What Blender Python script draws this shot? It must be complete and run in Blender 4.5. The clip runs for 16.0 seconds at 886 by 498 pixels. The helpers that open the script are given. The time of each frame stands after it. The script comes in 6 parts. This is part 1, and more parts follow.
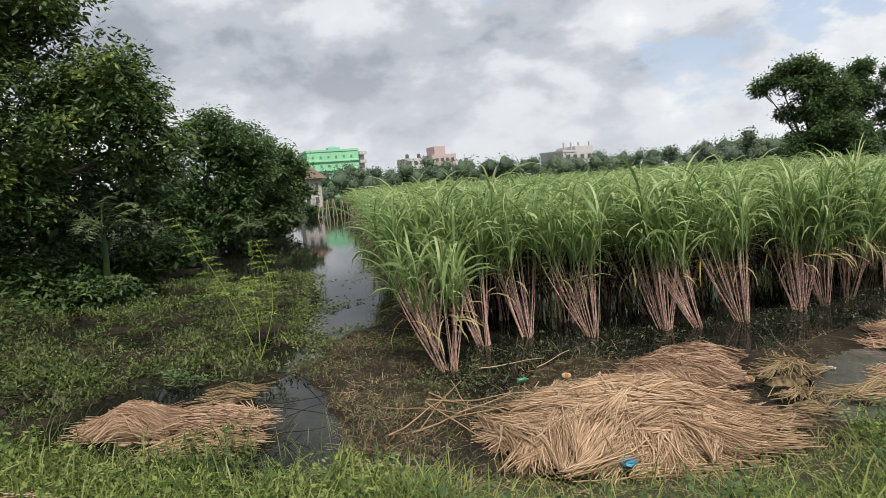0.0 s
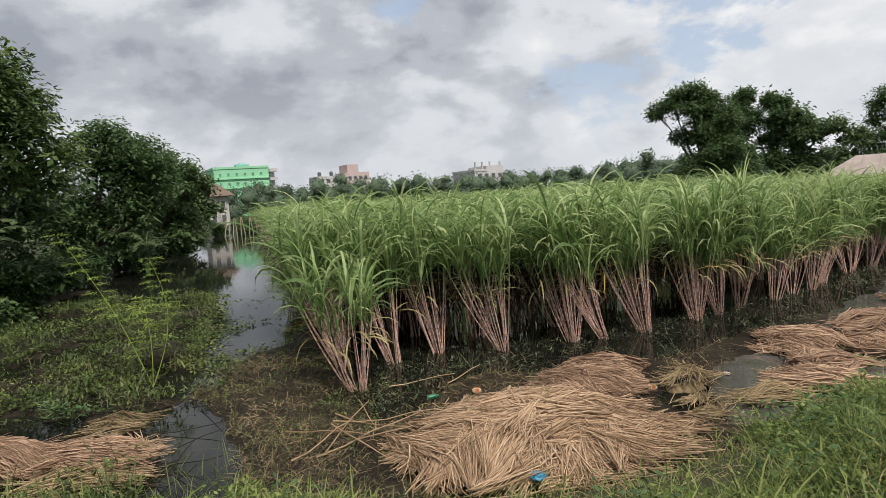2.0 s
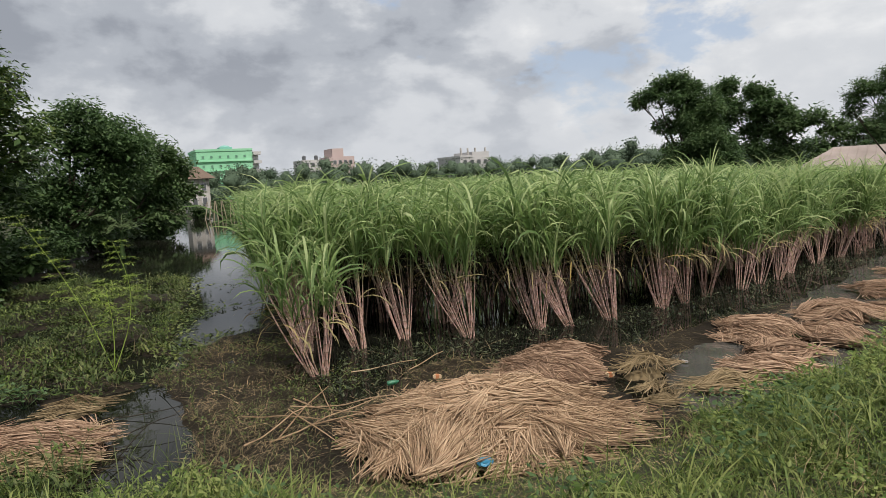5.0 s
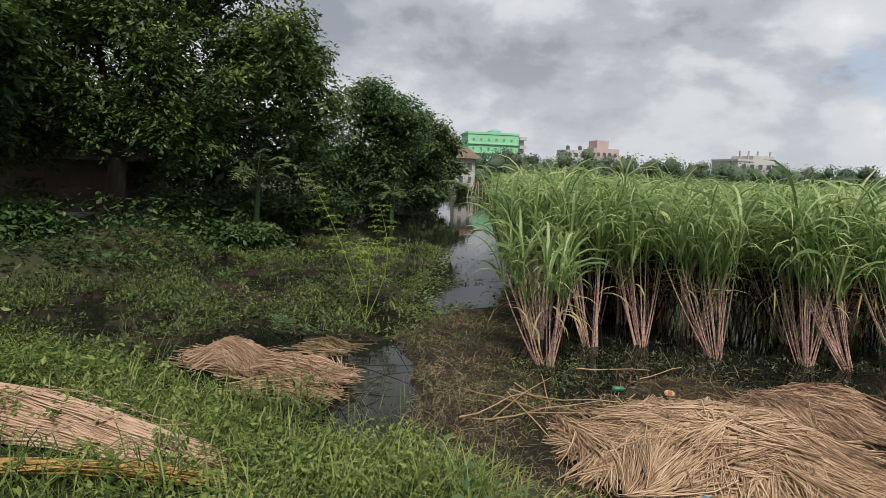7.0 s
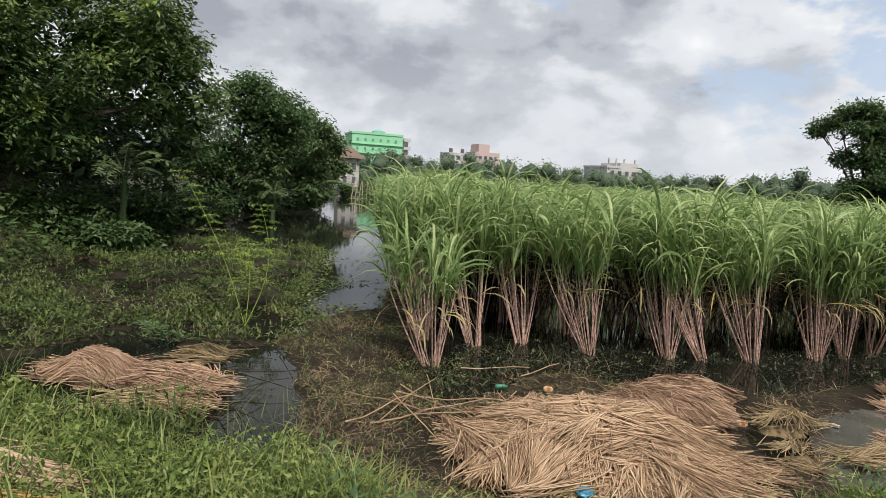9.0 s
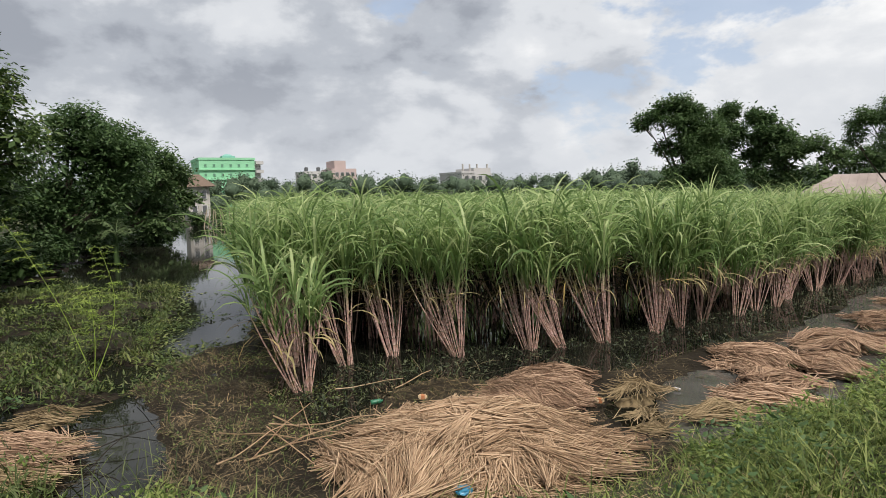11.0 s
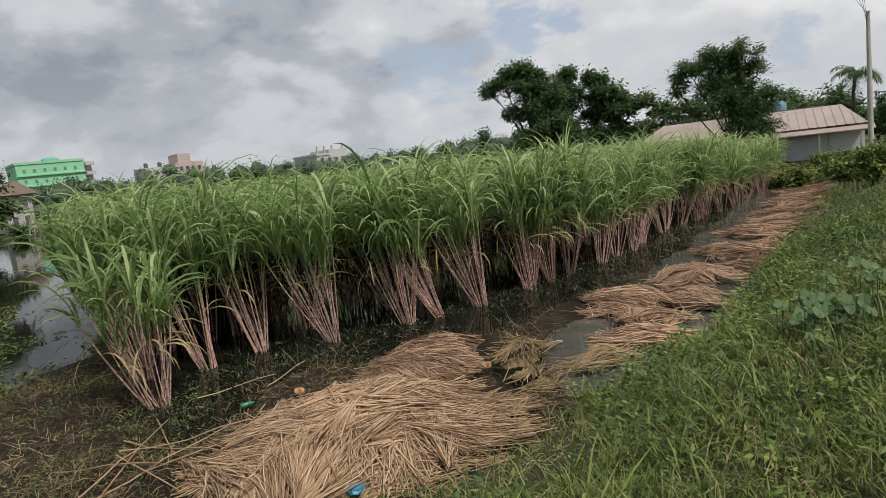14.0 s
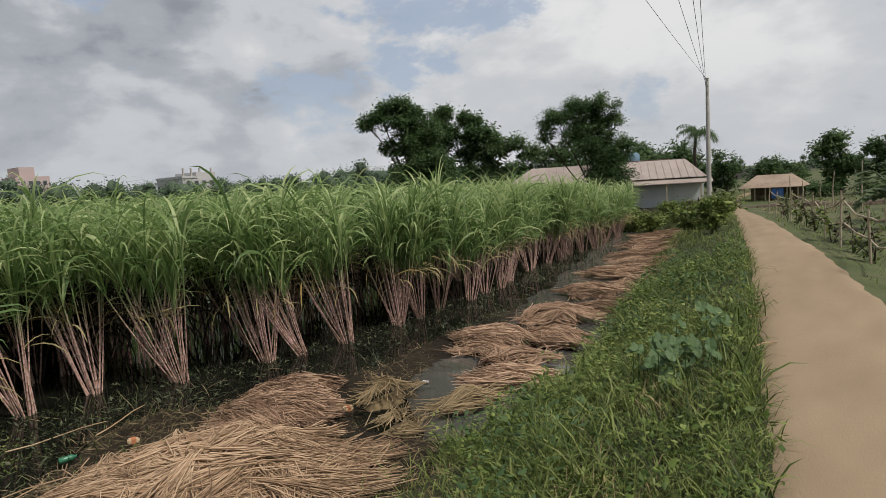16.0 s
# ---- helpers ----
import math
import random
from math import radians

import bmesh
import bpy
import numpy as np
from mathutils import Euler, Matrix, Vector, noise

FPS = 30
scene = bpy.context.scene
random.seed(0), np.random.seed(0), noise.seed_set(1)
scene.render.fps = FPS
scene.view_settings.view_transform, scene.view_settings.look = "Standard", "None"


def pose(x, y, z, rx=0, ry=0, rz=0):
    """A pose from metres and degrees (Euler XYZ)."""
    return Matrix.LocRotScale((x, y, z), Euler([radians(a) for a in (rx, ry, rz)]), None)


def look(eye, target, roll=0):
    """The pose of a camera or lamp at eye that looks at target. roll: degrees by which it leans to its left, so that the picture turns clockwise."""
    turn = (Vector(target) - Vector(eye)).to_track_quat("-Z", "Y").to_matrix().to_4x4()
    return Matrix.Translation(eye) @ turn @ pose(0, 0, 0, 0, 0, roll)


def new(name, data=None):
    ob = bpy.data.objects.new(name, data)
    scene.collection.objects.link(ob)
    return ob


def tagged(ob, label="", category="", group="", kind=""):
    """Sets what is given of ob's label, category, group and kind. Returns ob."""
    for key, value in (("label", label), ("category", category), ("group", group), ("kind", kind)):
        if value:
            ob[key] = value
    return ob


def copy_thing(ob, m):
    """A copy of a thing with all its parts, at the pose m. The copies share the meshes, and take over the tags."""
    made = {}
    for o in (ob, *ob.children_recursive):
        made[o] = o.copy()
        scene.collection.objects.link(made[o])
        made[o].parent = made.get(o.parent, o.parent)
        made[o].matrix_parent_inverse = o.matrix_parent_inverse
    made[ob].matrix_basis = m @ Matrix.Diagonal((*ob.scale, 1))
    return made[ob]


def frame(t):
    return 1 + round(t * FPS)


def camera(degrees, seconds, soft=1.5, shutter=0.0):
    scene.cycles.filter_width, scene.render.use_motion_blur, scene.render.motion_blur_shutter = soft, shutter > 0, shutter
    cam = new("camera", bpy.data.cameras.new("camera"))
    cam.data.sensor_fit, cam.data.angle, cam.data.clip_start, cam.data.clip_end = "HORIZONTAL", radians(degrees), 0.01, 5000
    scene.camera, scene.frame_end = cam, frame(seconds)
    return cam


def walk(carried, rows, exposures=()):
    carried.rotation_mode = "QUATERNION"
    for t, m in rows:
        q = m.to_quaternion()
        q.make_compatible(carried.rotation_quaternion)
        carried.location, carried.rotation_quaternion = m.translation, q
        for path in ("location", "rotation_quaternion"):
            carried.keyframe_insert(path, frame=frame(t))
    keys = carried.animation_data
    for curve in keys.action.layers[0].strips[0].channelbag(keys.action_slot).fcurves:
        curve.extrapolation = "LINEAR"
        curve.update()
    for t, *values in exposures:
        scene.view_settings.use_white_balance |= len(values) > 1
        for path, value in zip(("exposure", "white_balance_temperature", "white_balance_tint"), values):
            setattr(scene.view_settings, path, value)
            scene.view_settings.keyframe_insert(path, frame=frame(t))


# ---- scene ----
cam = camera(70.0, 16.0, soft=0.7)
PATH = [
    (0, (0.69, -0.116, 2.638), (-1.176, 0.572, 2.427), -4.3),
    (0.5, (0.66, -0.099, 2.626), (-1.168, 0.689, 2.434), -5.2),
    (1, (0.609, -0.035, 2.611), (-1.194, 0.814, 2.433), -5.3),
    (1.5, (0.608, -0.029, 2.601), (-1.187, 0.838, 2.435), -5.1),
    (2, (0.561, 0.022, 2.561), (-1.196, 0.961, 2.388), -4.1),
    (2.5, (0.445, 0.106, 2.508), (-1.248, 1.157, 2.335), -5.1),
    (3, (0.447, 0.183, 2.494), (-1.245, 1.231, 2.296), -3.2),
    (5.5, (0.716, 0.368, 2.554), (-1.047, 1.282, 2.317), -3.8),
    (6, (0.597, 0.49, 2.515), (-1.298, 1.094, 2.313), -3.3),
    (6.5, (0.436, 0.506, 2.475), (-1.513, 0.894, 2.249), 0.3),
    (7, (0.502, 0.453, 2.501), (-1.468, 0.691, 2.257), 2.4),
    (7.5, (0.57, 0.375, 2.527), (-1.408, 0.542, 2.284), 4.1),
    (8, (0.428, 0.443, 2.486), (-1.534, 0.747, 2.244), 2.6),
    (8.5, (0.406, 0.434, 2.482), (-1.529, 0.887, 2.26), 4.3),
    (9, (0.472, 0.432, 2.511), (-1.425, 1.027, 2.288), 3.7),
    (9.5, (0.518, 0.418, 2.53), (-1.327, 1.159, 2.315), 2.0),
    (10, (0.619, 0.433, 2.557), (-1.184, 1.273, 2.346), 0.3),
    (12.5, (0.437, 0.624, 2.485), (-1.157, 1.823, 2.34), -2.5),
    (13, (0.356, 0.691, 2.451), (-1.176, 1.966, 2.283), -3.2),
    (13.5, (0.306, 0.702, 2.431), (-1.21, 1.992, 2.233), -4.8),
    (14, (0.137, 0.764, 2.401), (-1.348, 2.076, 2.132), -6.7),
    (14.5, (0.037, 0.853, 2.393), (-1.38, 2.246, 2.162), -7.4),
    (15, (-0.009, 0.946, 2.368), (-1.344, 2.421, 2.17), -6.2),
    (15.5, (0.009, 0.989, 2.384), (-1.242, 2.537, 2.194), -4.3),
    (16, (0.012, 1.014, 2.401), (-1.182, 2.605, 2.198), -3.6),
]
walk(cam, [(t, look(eye, target, roll)) for t, eye, target, roll in PATH],
     [(0.0, 0.36), (1.0, 0.30), (3.0, 0.16), (6.0, 0.12), (7.5, 0.18), (9.0, 0.34), (10.0, 0.34), (12.5, 0.01), (13.5, -0.07), (15.0, 0.01), (16.0, -0.15)])

# ---- world, sun, exposure ----
SUN_EL, SUN_AZ = radians(56), radians(92)   # azimuth from +y towards +x


def build_world():
    w = bpy.data.worlds.new("overcast_sky")
    scene.world = w
    w.use_nodes = True
    nt = w.node_tree
    nt.nodes.clear()
    N, L = nt.nodes.new, nt.links.new
    out, bg = N("ShaderNodeOutputWorld"), N("ShaderNodeBackground")
    sky = N("ShaderNodeTexSky")
    sky.sky_type, sky.sun_disc = "NISHITA", False
    sky.sun_elevation, sky.sun_rotation = SUN_EL, SUN_AZ
    tc, sep = N("ShaderNodeTexCoord"), N("ShaderNodeSeparateXYZ")
    L(tc.outputs["Generated"], sep.inputs[0])

    def m(op, a, b=None, clamp=False):
        n = N("ShaderNodeMath")
        n.operation, n.use_clamp = op, clamp
        for i, v in enumerate((a, b)):
            if v is None:
                continue
            if isinstance(v, (int, float)):
                n.inputs[i].default_value = v
            else:
                L(v, n.inputs[i])
        return n.outputs[0]

    com = N("ShaderNodeMapping")
    com.inputs["Scale"].default_value = (1.0, 1.0, 1.9)
    L(tc.outputs["Generated"], com.inputs[0])

    def nz(scale, detail, rough, off):
        mp = N("ShaderNodeMapping")
        mp.inputs["Location"].default_value = off
        n = N("ShaderNodeTexNoise")
        n.inputs["Scale"].default_value, n.inputs["Detail"].default_value = scale, detail
        n.inputs["Roughness"].default_value, n.inputs["Distortion"].default_value = rough, 0.08
        L(com.outputs[0], mp.inputs[0]), L(mp.outputs[0], n.inputs["Vector"])
        return n.outputs[0]

    def ramp(fac, *stops):
        r = N("ShaderNodeValToRGB")
        r.color_ramp.interpolation = "EASE"
        while len(r.color_ramp.elements) < len(stops):
            r.color_ramp.elements.new(0.5)
        for e, (p, c) in zip(r.color_ramp.elements, stops):
            e.position, e.color = p, (*c, 1)
        L(fac, r.inputs[0])
        return r.outputs[0]

    def mix(fac, a, b, kind="MIX"):
        n = N("ShaderNodeMix")
        n.data_type, n.blend_type = "RGBA", kind
        for i, v in ((0, fac), (6, a), (7, b)):
            if isinstance(v, (int, float)):
                n.inputs[i].default_value = v
            elif isinstance(v, tuple):
                n.inputs[i].default_value = (*v, 1)
            else:
                L(v, n.inputs[i])
        return n.outputs[2]

    big = nz(2.1, 4, 0.45, (3.1, 1.7, 0.3))
    fine = nz(4.6, 9, 0.54, (7.3, 2.2, 4))
    toward = N("ShaderNodeVectorMath")
    toward.operation = "DOT_PRODUCT"
    L(tc.outputs["Generated"], toward.inputs[0])
    toward.inputs[1].default_value = (-0.62, 0.71, 0.34)
    body = m("ADD", m("MULTIPLY", m("SUBTRACT", 1.0, big), 0.40), m("MULTIPLY", fine, 0.60))
    body = m("ADD", body, m("MULTIPLY", m("MAXIMUM", m("SUBTRACT", toward.outputs["Value"], 0.87), -0.03), 0.30))
    cloud = ramp(body, (0.395, (0.40, 0.43, 0.49)), (0.455, (0.56, 0.595, 0.655)), (0.525, (0.82, 0.845, 0.885)), (0.65, (1.12, 1.12, 1.12)))
    opening = N("ShaderNodeVectorMath")
    opening.operation = "DOT_PRODUCT"
    L(tc.outputs["Generated"], opening.inputs[0])
    opening.inputs[1].default_value = (-0.59, 0.70, 0.40)
    open_sky = m("ADD", nz(4.4, 6, 0.6, (11.4, 6.0, 9)), m("MULTIPLY", m("SUBTRACT", opening.outputs["Value"], 0.97), 1.1))
    gap = ramp(open_sky, (0.51, (0, 0, 0)), (0.60, (0.8, 0.8, 0.8)))
    blue = mix(1.0, sky.outputs[0], (0.10, 0.10, 0.10), "MULTIPLY")
    blue = mix(0.55, blue, (0.72, 0.86, 1.10))
    full = mix(gap, cloud, blue)
    haze = ramp(sep.outputs[2], (0.0, (1, 1, 1)), (0.22, (0, 0, 0)))
    full = mix(m("MULTIPLY", haze, 0.48), full, (0.77, 0.795, 0.84))
    L(full, bg.inputs[0])
    bg.inputs[1].default_value = 0.75
    L(bg.outputs[0], out.inputs[0])


build_world()
sun = new("sun", bpy.data.lights.new("sun", "SUN"))
sun.data.energy, sun.data.angle, sun.data.color = 3.8, radians(8), (1.0, 0.93, 0.86)
sd = Vector((math.sin(SUN_AZ) * math.cos(SUN_EL), math.cos(SUN_AZ) * math.cos(SUN_EL), math.sin(SUN_EL)))
sun.matrix_world = look(sd * 50, (0, 0, 0))
tagged(sun, "soft daylight through thin cloud", "sun", kind="structure")


# ---- materials ----
def material(name, cols, scale=4.0, rough=0.7, bump=0.0, bscale=40.0, island=0.0, trans=0.0, metal=0.0, spec=0.3, stretch=(1, 1, 1), detail=6, coat2=None):
    """cols: colours of a ramp driven by noise at two scales; island: spread by piece; trans: share of light let through."""
    ma = bpy.data.materials.new(name)
    ma.use_nodes = True
    nt = ma.node_tree
    N, L = nt.nodes.new, nt.links.new
    b = nt.nodes["Principled BSDF"]
    tc, mp = N("ShaderNodeTexCoord"), N("ShaderNodeMapping")
    mp.inputs["Scale"].default_value = stretch
    L(tc.outputs["Object"], mp.inputs[0])
    n1, n2 = N("ShaderNodeTexNoise"), N("ShaderNodeTexNoise")
    n1.inputs["Scale"].default_value, n1.inputs["Detail"].default_value = scale, detail
    n2.inputs["Scale"].default_value, n2.inputs["Detail"].default_value = scale * 0.17, 3
    L(mp.outputs[0], n1.inputs["Vector"]), L(mp.outputs[0], n2.inputs["Vector"])
    add = N("ShaderNodeMath")
    add.operation = "MULTIPLY_ADD"
    L(n2.outputs[0], add.inputs[0])
    add.inputs[1].default_value = 0.55
    half = N("ShaderNodeMath")
    half.operation = "MULTIPLY"
    half.inputs[1].default_value = 0.45
    L(n1.outputs[0], half.inputs[0]), L(half.outputs[0], add.inputs[2])
    fac = add.outputs[0]
    if island:
        geo, oi = N("ShaderNodeNewGeometry"), N("ShaderNodeObjectInfo")
        s = N("ShaderNodeMath")
        s.operation = "MULTIPLY_ADD"
        L(geo.outputs["Random Per Island"], s.inputs[0])
        s.inputs[1].default_value = island
        L(fac, s.inputs[2])
        s2 = N("ShaderNodeMath")
        s2.operation = "MULTIPLY_ADD"
        L(oi.outputs["Random"], s2.inputs[0])
        s2.inputs[1].default_value = island * 0.35
        L(s.outputs[0], s2.inputs[2])
        s3 = N("ShaderNodeMath")
        s3.operation = "SUBTRACT"
        L(s2.outputs[0], s3.inputs[0])
        s3.inputs[1].default_value = island * 0.67
        fac = s3.outputs[0]
    r = N("ShaderNodeValToRGB")
    while len(r.color_ramp.elements) < len(cols):
        r.color_ramp.elements.new(0.5)
    for i, (e, c) in enumerate(zip(r.color_ramp.elements, cols)):
        e.position, e.color = 0.3 + 0.4 * i / max(1, len(cols) - 1), (*c, 1)
    L(fac, r.inputs[0])
    L(r.outputs[0], b.inputs["Base Color"])
    b.inputs["Roughness"].default_value, b.inputs["Metallic"].default_value = rough, metal
    b.inputs["Specular IOR Level"].default_value = spec
    if bump:
        n3, bp = N("ShaderNodeTexNoise"), N("ShaderNodeBump")
        n3.inputs["Scale"].default_value, n3.inputs["Detail"].default_value = bscale, 5
        L(mp.outputs[0], n3.inputs["Vector"])
        L(n3.outputs[0], bp.inputs["Height"])
        bp.inputs["Strength"].default_value, bp.inputs["Distance"].default_value = min(1.0, bump), 0.02
        L(bp.outputs[0], b.inputs["Normal"])
    if trans:
        t, mx = N("ShaderNodeBsdfTranslucent"), N("ShaderNodeMixShader")
        L(r.outputs[0], t.inputs[0])
        mx.inputs[0].default_value = trans
        out = nt.nodes["Material Output"]
        L(b.outputs[0], mx.inputs[1]), L(t.outputs[0], mx.inputs[2]), L(mx.outputs[0], out.inputs[0])
    return ma


M = {}
M["mud"] = material("wet_mud", [(0.008, 0.006, 0.004), (0.018, 0.014, 0.009), (0.046, 0.036, 0.023)], 3.0, 0.75, 1.0, 14, spec=0.15)
M["ground"] = material("soil_and_turf", [(0.035, 0.045, 0.015), (0.07, 0.085, 0.03), (0.12, 0.11, 0.06)], 1.5, 0.9, 0.6, 25)
# far darker green than grass_dull, for plants at the cane's foot and ditch
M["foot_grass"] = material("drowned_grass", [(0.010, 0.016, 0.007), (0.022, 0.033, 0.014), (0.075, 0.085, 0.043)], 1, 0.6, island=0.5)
M["turf"] = material("root_mat_soil", [(0.016, 0.018, 0.008), (0.032, 0.036, 0.014), (0.06, 0.055, 0.028)], 5, 0.95, 0.8, 25)
M["bright_weed"] = material("bright_weed_leaf", [(0.062, 0.105, 0.019), (0.14, 0.20, 0.042), (0.25, 0.30, 0.085)], 0.8, 0.5, island=0.5, trans=0.35)
M["green_glass"] = material("green_shaded_pane", [(0.10, 0.22, 0.15), (0.14, 0.27, 0.19)], 1, 0.3)
M["road"] = material("dry_earth", [(0.205, 0.15, 0.092), (0.25, 0.186, 0.118), (0.30, 0.228, 0.148)], 2.2, 0.95, 0.22, 60, stretch=(1.5, 0.45, 1))
M["cane_leaf"] = material("cane_leaf", [(0.135, 0.22, 0.072), (0.29, 0.40, 0.145), (0.48, 0.56, 0.27)], 1.2, 0.48, island=0.45, trans=0.5, spec=0.3)
M["cane_dry"] = material("dry_cane_leaf", [(0.22, 0.19, 0.09), (0.36, 0.30, 0.15), (0.42, 0.30, 0.10)], 2, 0.7, island=0.3, trans=0.2)
# near-black leaf colour carries the cane interior's shade; also used for wet sticks
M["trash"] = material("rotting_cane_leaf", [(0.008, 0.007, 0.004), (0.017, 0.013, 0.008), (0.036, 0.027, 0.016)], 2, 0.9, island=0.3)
M["straw"] = material("jute_straw", [(0.16, 0.10, 0.058), (0.34, 0.228, 0.138), (0.52, 0.375, 0.245)], 2.5, 0.75, island=0.4)
M["straw_pink"] = material("jute_straw_pinkish", [(0.165, 0.10, 0.063), (0.335, 0.22, 0.143), (0.51, 0.355, 0.24)], 2.5, 0.75, island=0.4)
M["straw_old"] = material("wet_old_straw", [(0.11, 0.08, 0.042), (0.23, 0.17, 0.09), (0.38, 0.285, 0.165)], 3, 0.8, island=0.4)
M["fibre"] = material("jute_fibre", [(0.29, 0.185, 0.12), (0.41, 0.275, 0.185), (0.52, 0.375, 0.27)], 3, 0.6, island=0.35)
M["amber"] = material("amber_sticks", [(0.20, 0.115, 0.035), (0.31, 0.19, 0.058), (0.40, 0.26, 0.09)], 3, 0.7, island=0.35)
M["grass"] = material("grass_blade", [(0.042, 0.070, 0.012), (0.115, 0.165, 0.033), (0.24, 0.275, 0.085)], 0.9, 0.55, island=0.55, trans=0.3)
M["grass_dull"] = material("dull_marsh_grass", [(0.034, 0.055, 0.014), (0.075, 0.108, 0.029), (0.175, 0.19, 0.075)], 0.8, 0.6, island=0.4, trans=0.25)
M["weed"] = material("marsh_weed_leaf", [(0.028, 0.05, 0.011), (0.078, 0.115, 0.027), (0.18, 0.205, 0.062)], 0.6, 0.5, island=0.35, trans=0.25)
M["dead"] = material("dead_marsh_stalk", [(0.024, 0.018, 0.010), (0.066, 0.051, 0.028), (0.17, 0.135, 0.078)], 2, 0.85, island=0.4)
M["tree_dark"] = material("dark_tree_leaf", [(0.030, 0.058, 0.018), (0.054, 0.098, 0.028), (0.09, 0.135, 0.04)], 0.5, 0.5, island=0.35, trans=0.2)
# bright leaf colour that paints sunlight onto the crowns' upper sprays
M["tree_lit_tip"] = material("young_tree_leaf", [(0.09, 0.15, 0.03), (0.16, 0.23, 0.05), (0.25, 0.31, 0.09)], 0.5, 0.5, island=0.35, trans=0.35)
M["tree_mid"] = material("tree_leaf", [(0.045, 0.088, 0.03), (0.08, 0.138, 0.048), (0.125, 0.185, 0.072)], 0.5, 0.55, island=0.35, trans=0.38)
# distance haze is mixed into this leaf colour: paler and greyer than tree_mid
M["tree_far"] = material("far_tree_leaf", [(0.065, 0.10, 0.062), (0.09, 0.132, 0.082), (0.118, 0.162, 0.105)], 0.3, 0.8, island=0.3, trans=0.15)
M["sapling"] = material("sapling_leaf", [(0.16, 0.24, 0.035), (0.26, 0.36, 0.06), (0.36, 0.44, 0.10)], 1, 0.5, island=0.35, trans=0.4)
M["gourd"] = material("gourd_leaf", [(0.045, 0.09, 0.032), (0.08, 0.14, 0.052), (0.125, 0.19, 0.085)], 6, 0.55, 0.3, 60, island=0.25, trans=0.25)
M["banana"] = material("banana_leaf", [(0.05, 0.085, 0.03), (0.10, 0.14, 0.06), (0.17, 0.20, 0.10)], 1.5, 0.5, island=0.25, trans=0.25)
M["bark"] = material("bark", [(0.035, 0.027, 0.019), (0.065, 0.052, 0.038), (0.11, 0.09, 0.066)], 6, 0.9, 0.9, 30, stretch=(1, 1, 0.25))
M["bamboo"] = material("grey_bamboo", [(0.20, 0.165, 0.115), (0.32, 0.27, 0.19), (0.42, 0.36, 0.27)], 8, 0.75, 0.3, 40, island=0.2)
M["concrete"] = material("weathered_concrete", [(0.30, 0.285, 0.26), (0.40, 0.38, 0.35), (0.48, 0.46, 0.43)], 3, 0.85, 0.4, 50)
M["roof"] = material("pale_tin_roof", [(0.22, 0.18, 0.155), (0.30, 0.25, 0.22), (0.37, 0.31, 0.275)], 1.2, 0.6, 0.2, 20)
M["wall_grey"] = material("grey_painted_wall", [(0.36, 0.385, 0.39), (0.46, 0.485, 0.49), (0.55, 0.565, 0.56)], 1.5, 0.85, 0.2, 30)
M["thatch"] = material("thatch", [(0.20, 0.15, 0.11), (0.29, 0.22, 0.165), (0.36, 0.29, 0.22)], 5, 0.9, 0.7, 30)
M["mudwall"] = material("mud_wall", [(0.075, 0.056, 0.042), (0.115, 0.088, 0.067), (0.16, 0.128, 0.097)], 2, 0.95, 0.5, 20)
# green, pink and white paints below are paled or greyed to include distance haze
M["green_paint"] = material("green_painted_render", [(0.22, 0.50, 0.30), (0.27, 0.56, 0.35), (0.32, 0.60, 0.40)], 0.25, 0.8)
M["teal_paint"] = material("teal_painted_roof", [(0.16, 0.36, 0.30), (0.20, 0.42, 0.36)], 0.4, 0.7)
M["pink_paint"] = material("faded_red_render", [(0.42, 0.33, 0.315), (0.48, 0.38, 0.36)], 0.3, 0.85)
M["white_paint"] = material("pale_render", [(0.38, 0.37, 0.37), (0.45, 0.44, 0.435), (0.52, 0.51, 0.50)], 0.3, 0.85)
M["dark_window"] = material("dark_opening", [(0.07, 0.075, 0.08), (0.11, 0.115, 0.12)], 1, 0.35, spec=0.5)
M["tile_red"] = material("rusty_roof", [(0.12, 0.085, 0.065), (0.18, 0.13, 0.10)], 1, 0.85, 0.4, 20)
M["blue"] = material("blue_plastic", [(0.02, 0.15, 0.27), (0.05, 0.24, 0.37)], 8, 0.35, spec=0.5)
M["tank_blue"] = material("faded_blue_plastic", [(0.09, 0.17, 0.23), (0.13, 0.22, 0.28)], 4, 0.5)
M["blue_cloth"] = material("blue_cloth", [(0.04, 0.10, 0.32), (0.07, 0.16, 0.42)], 4, 0.9)
M["clear"] = material("milky_plastic", [(0.22, 0.34, 0.46), (0.38, 0.48, 0.56)], 8, 0.25, spec=0.5)
M["bottle_green"] = material("green_plastic", [(0.02, 0.11, 0.06), (0.04, 0.17, 0.09)], 8, 0.3, spec=0.5)
M["cream"] = material("cream_foam", [(0.50, 0.37, 0.23), (0.60, 0.47, 0.32)], 6, 0.7)
M["orange"] = material("orange_print", [(0.42, 0.15, 0.06), (0.50, 0.21, 0.10)], 6, 0.6)
M["wire"] = material("dark_cable", [(0.03, 0.03, 0.035), (0.05, 0.05, 0.055)], 2, 0.6)


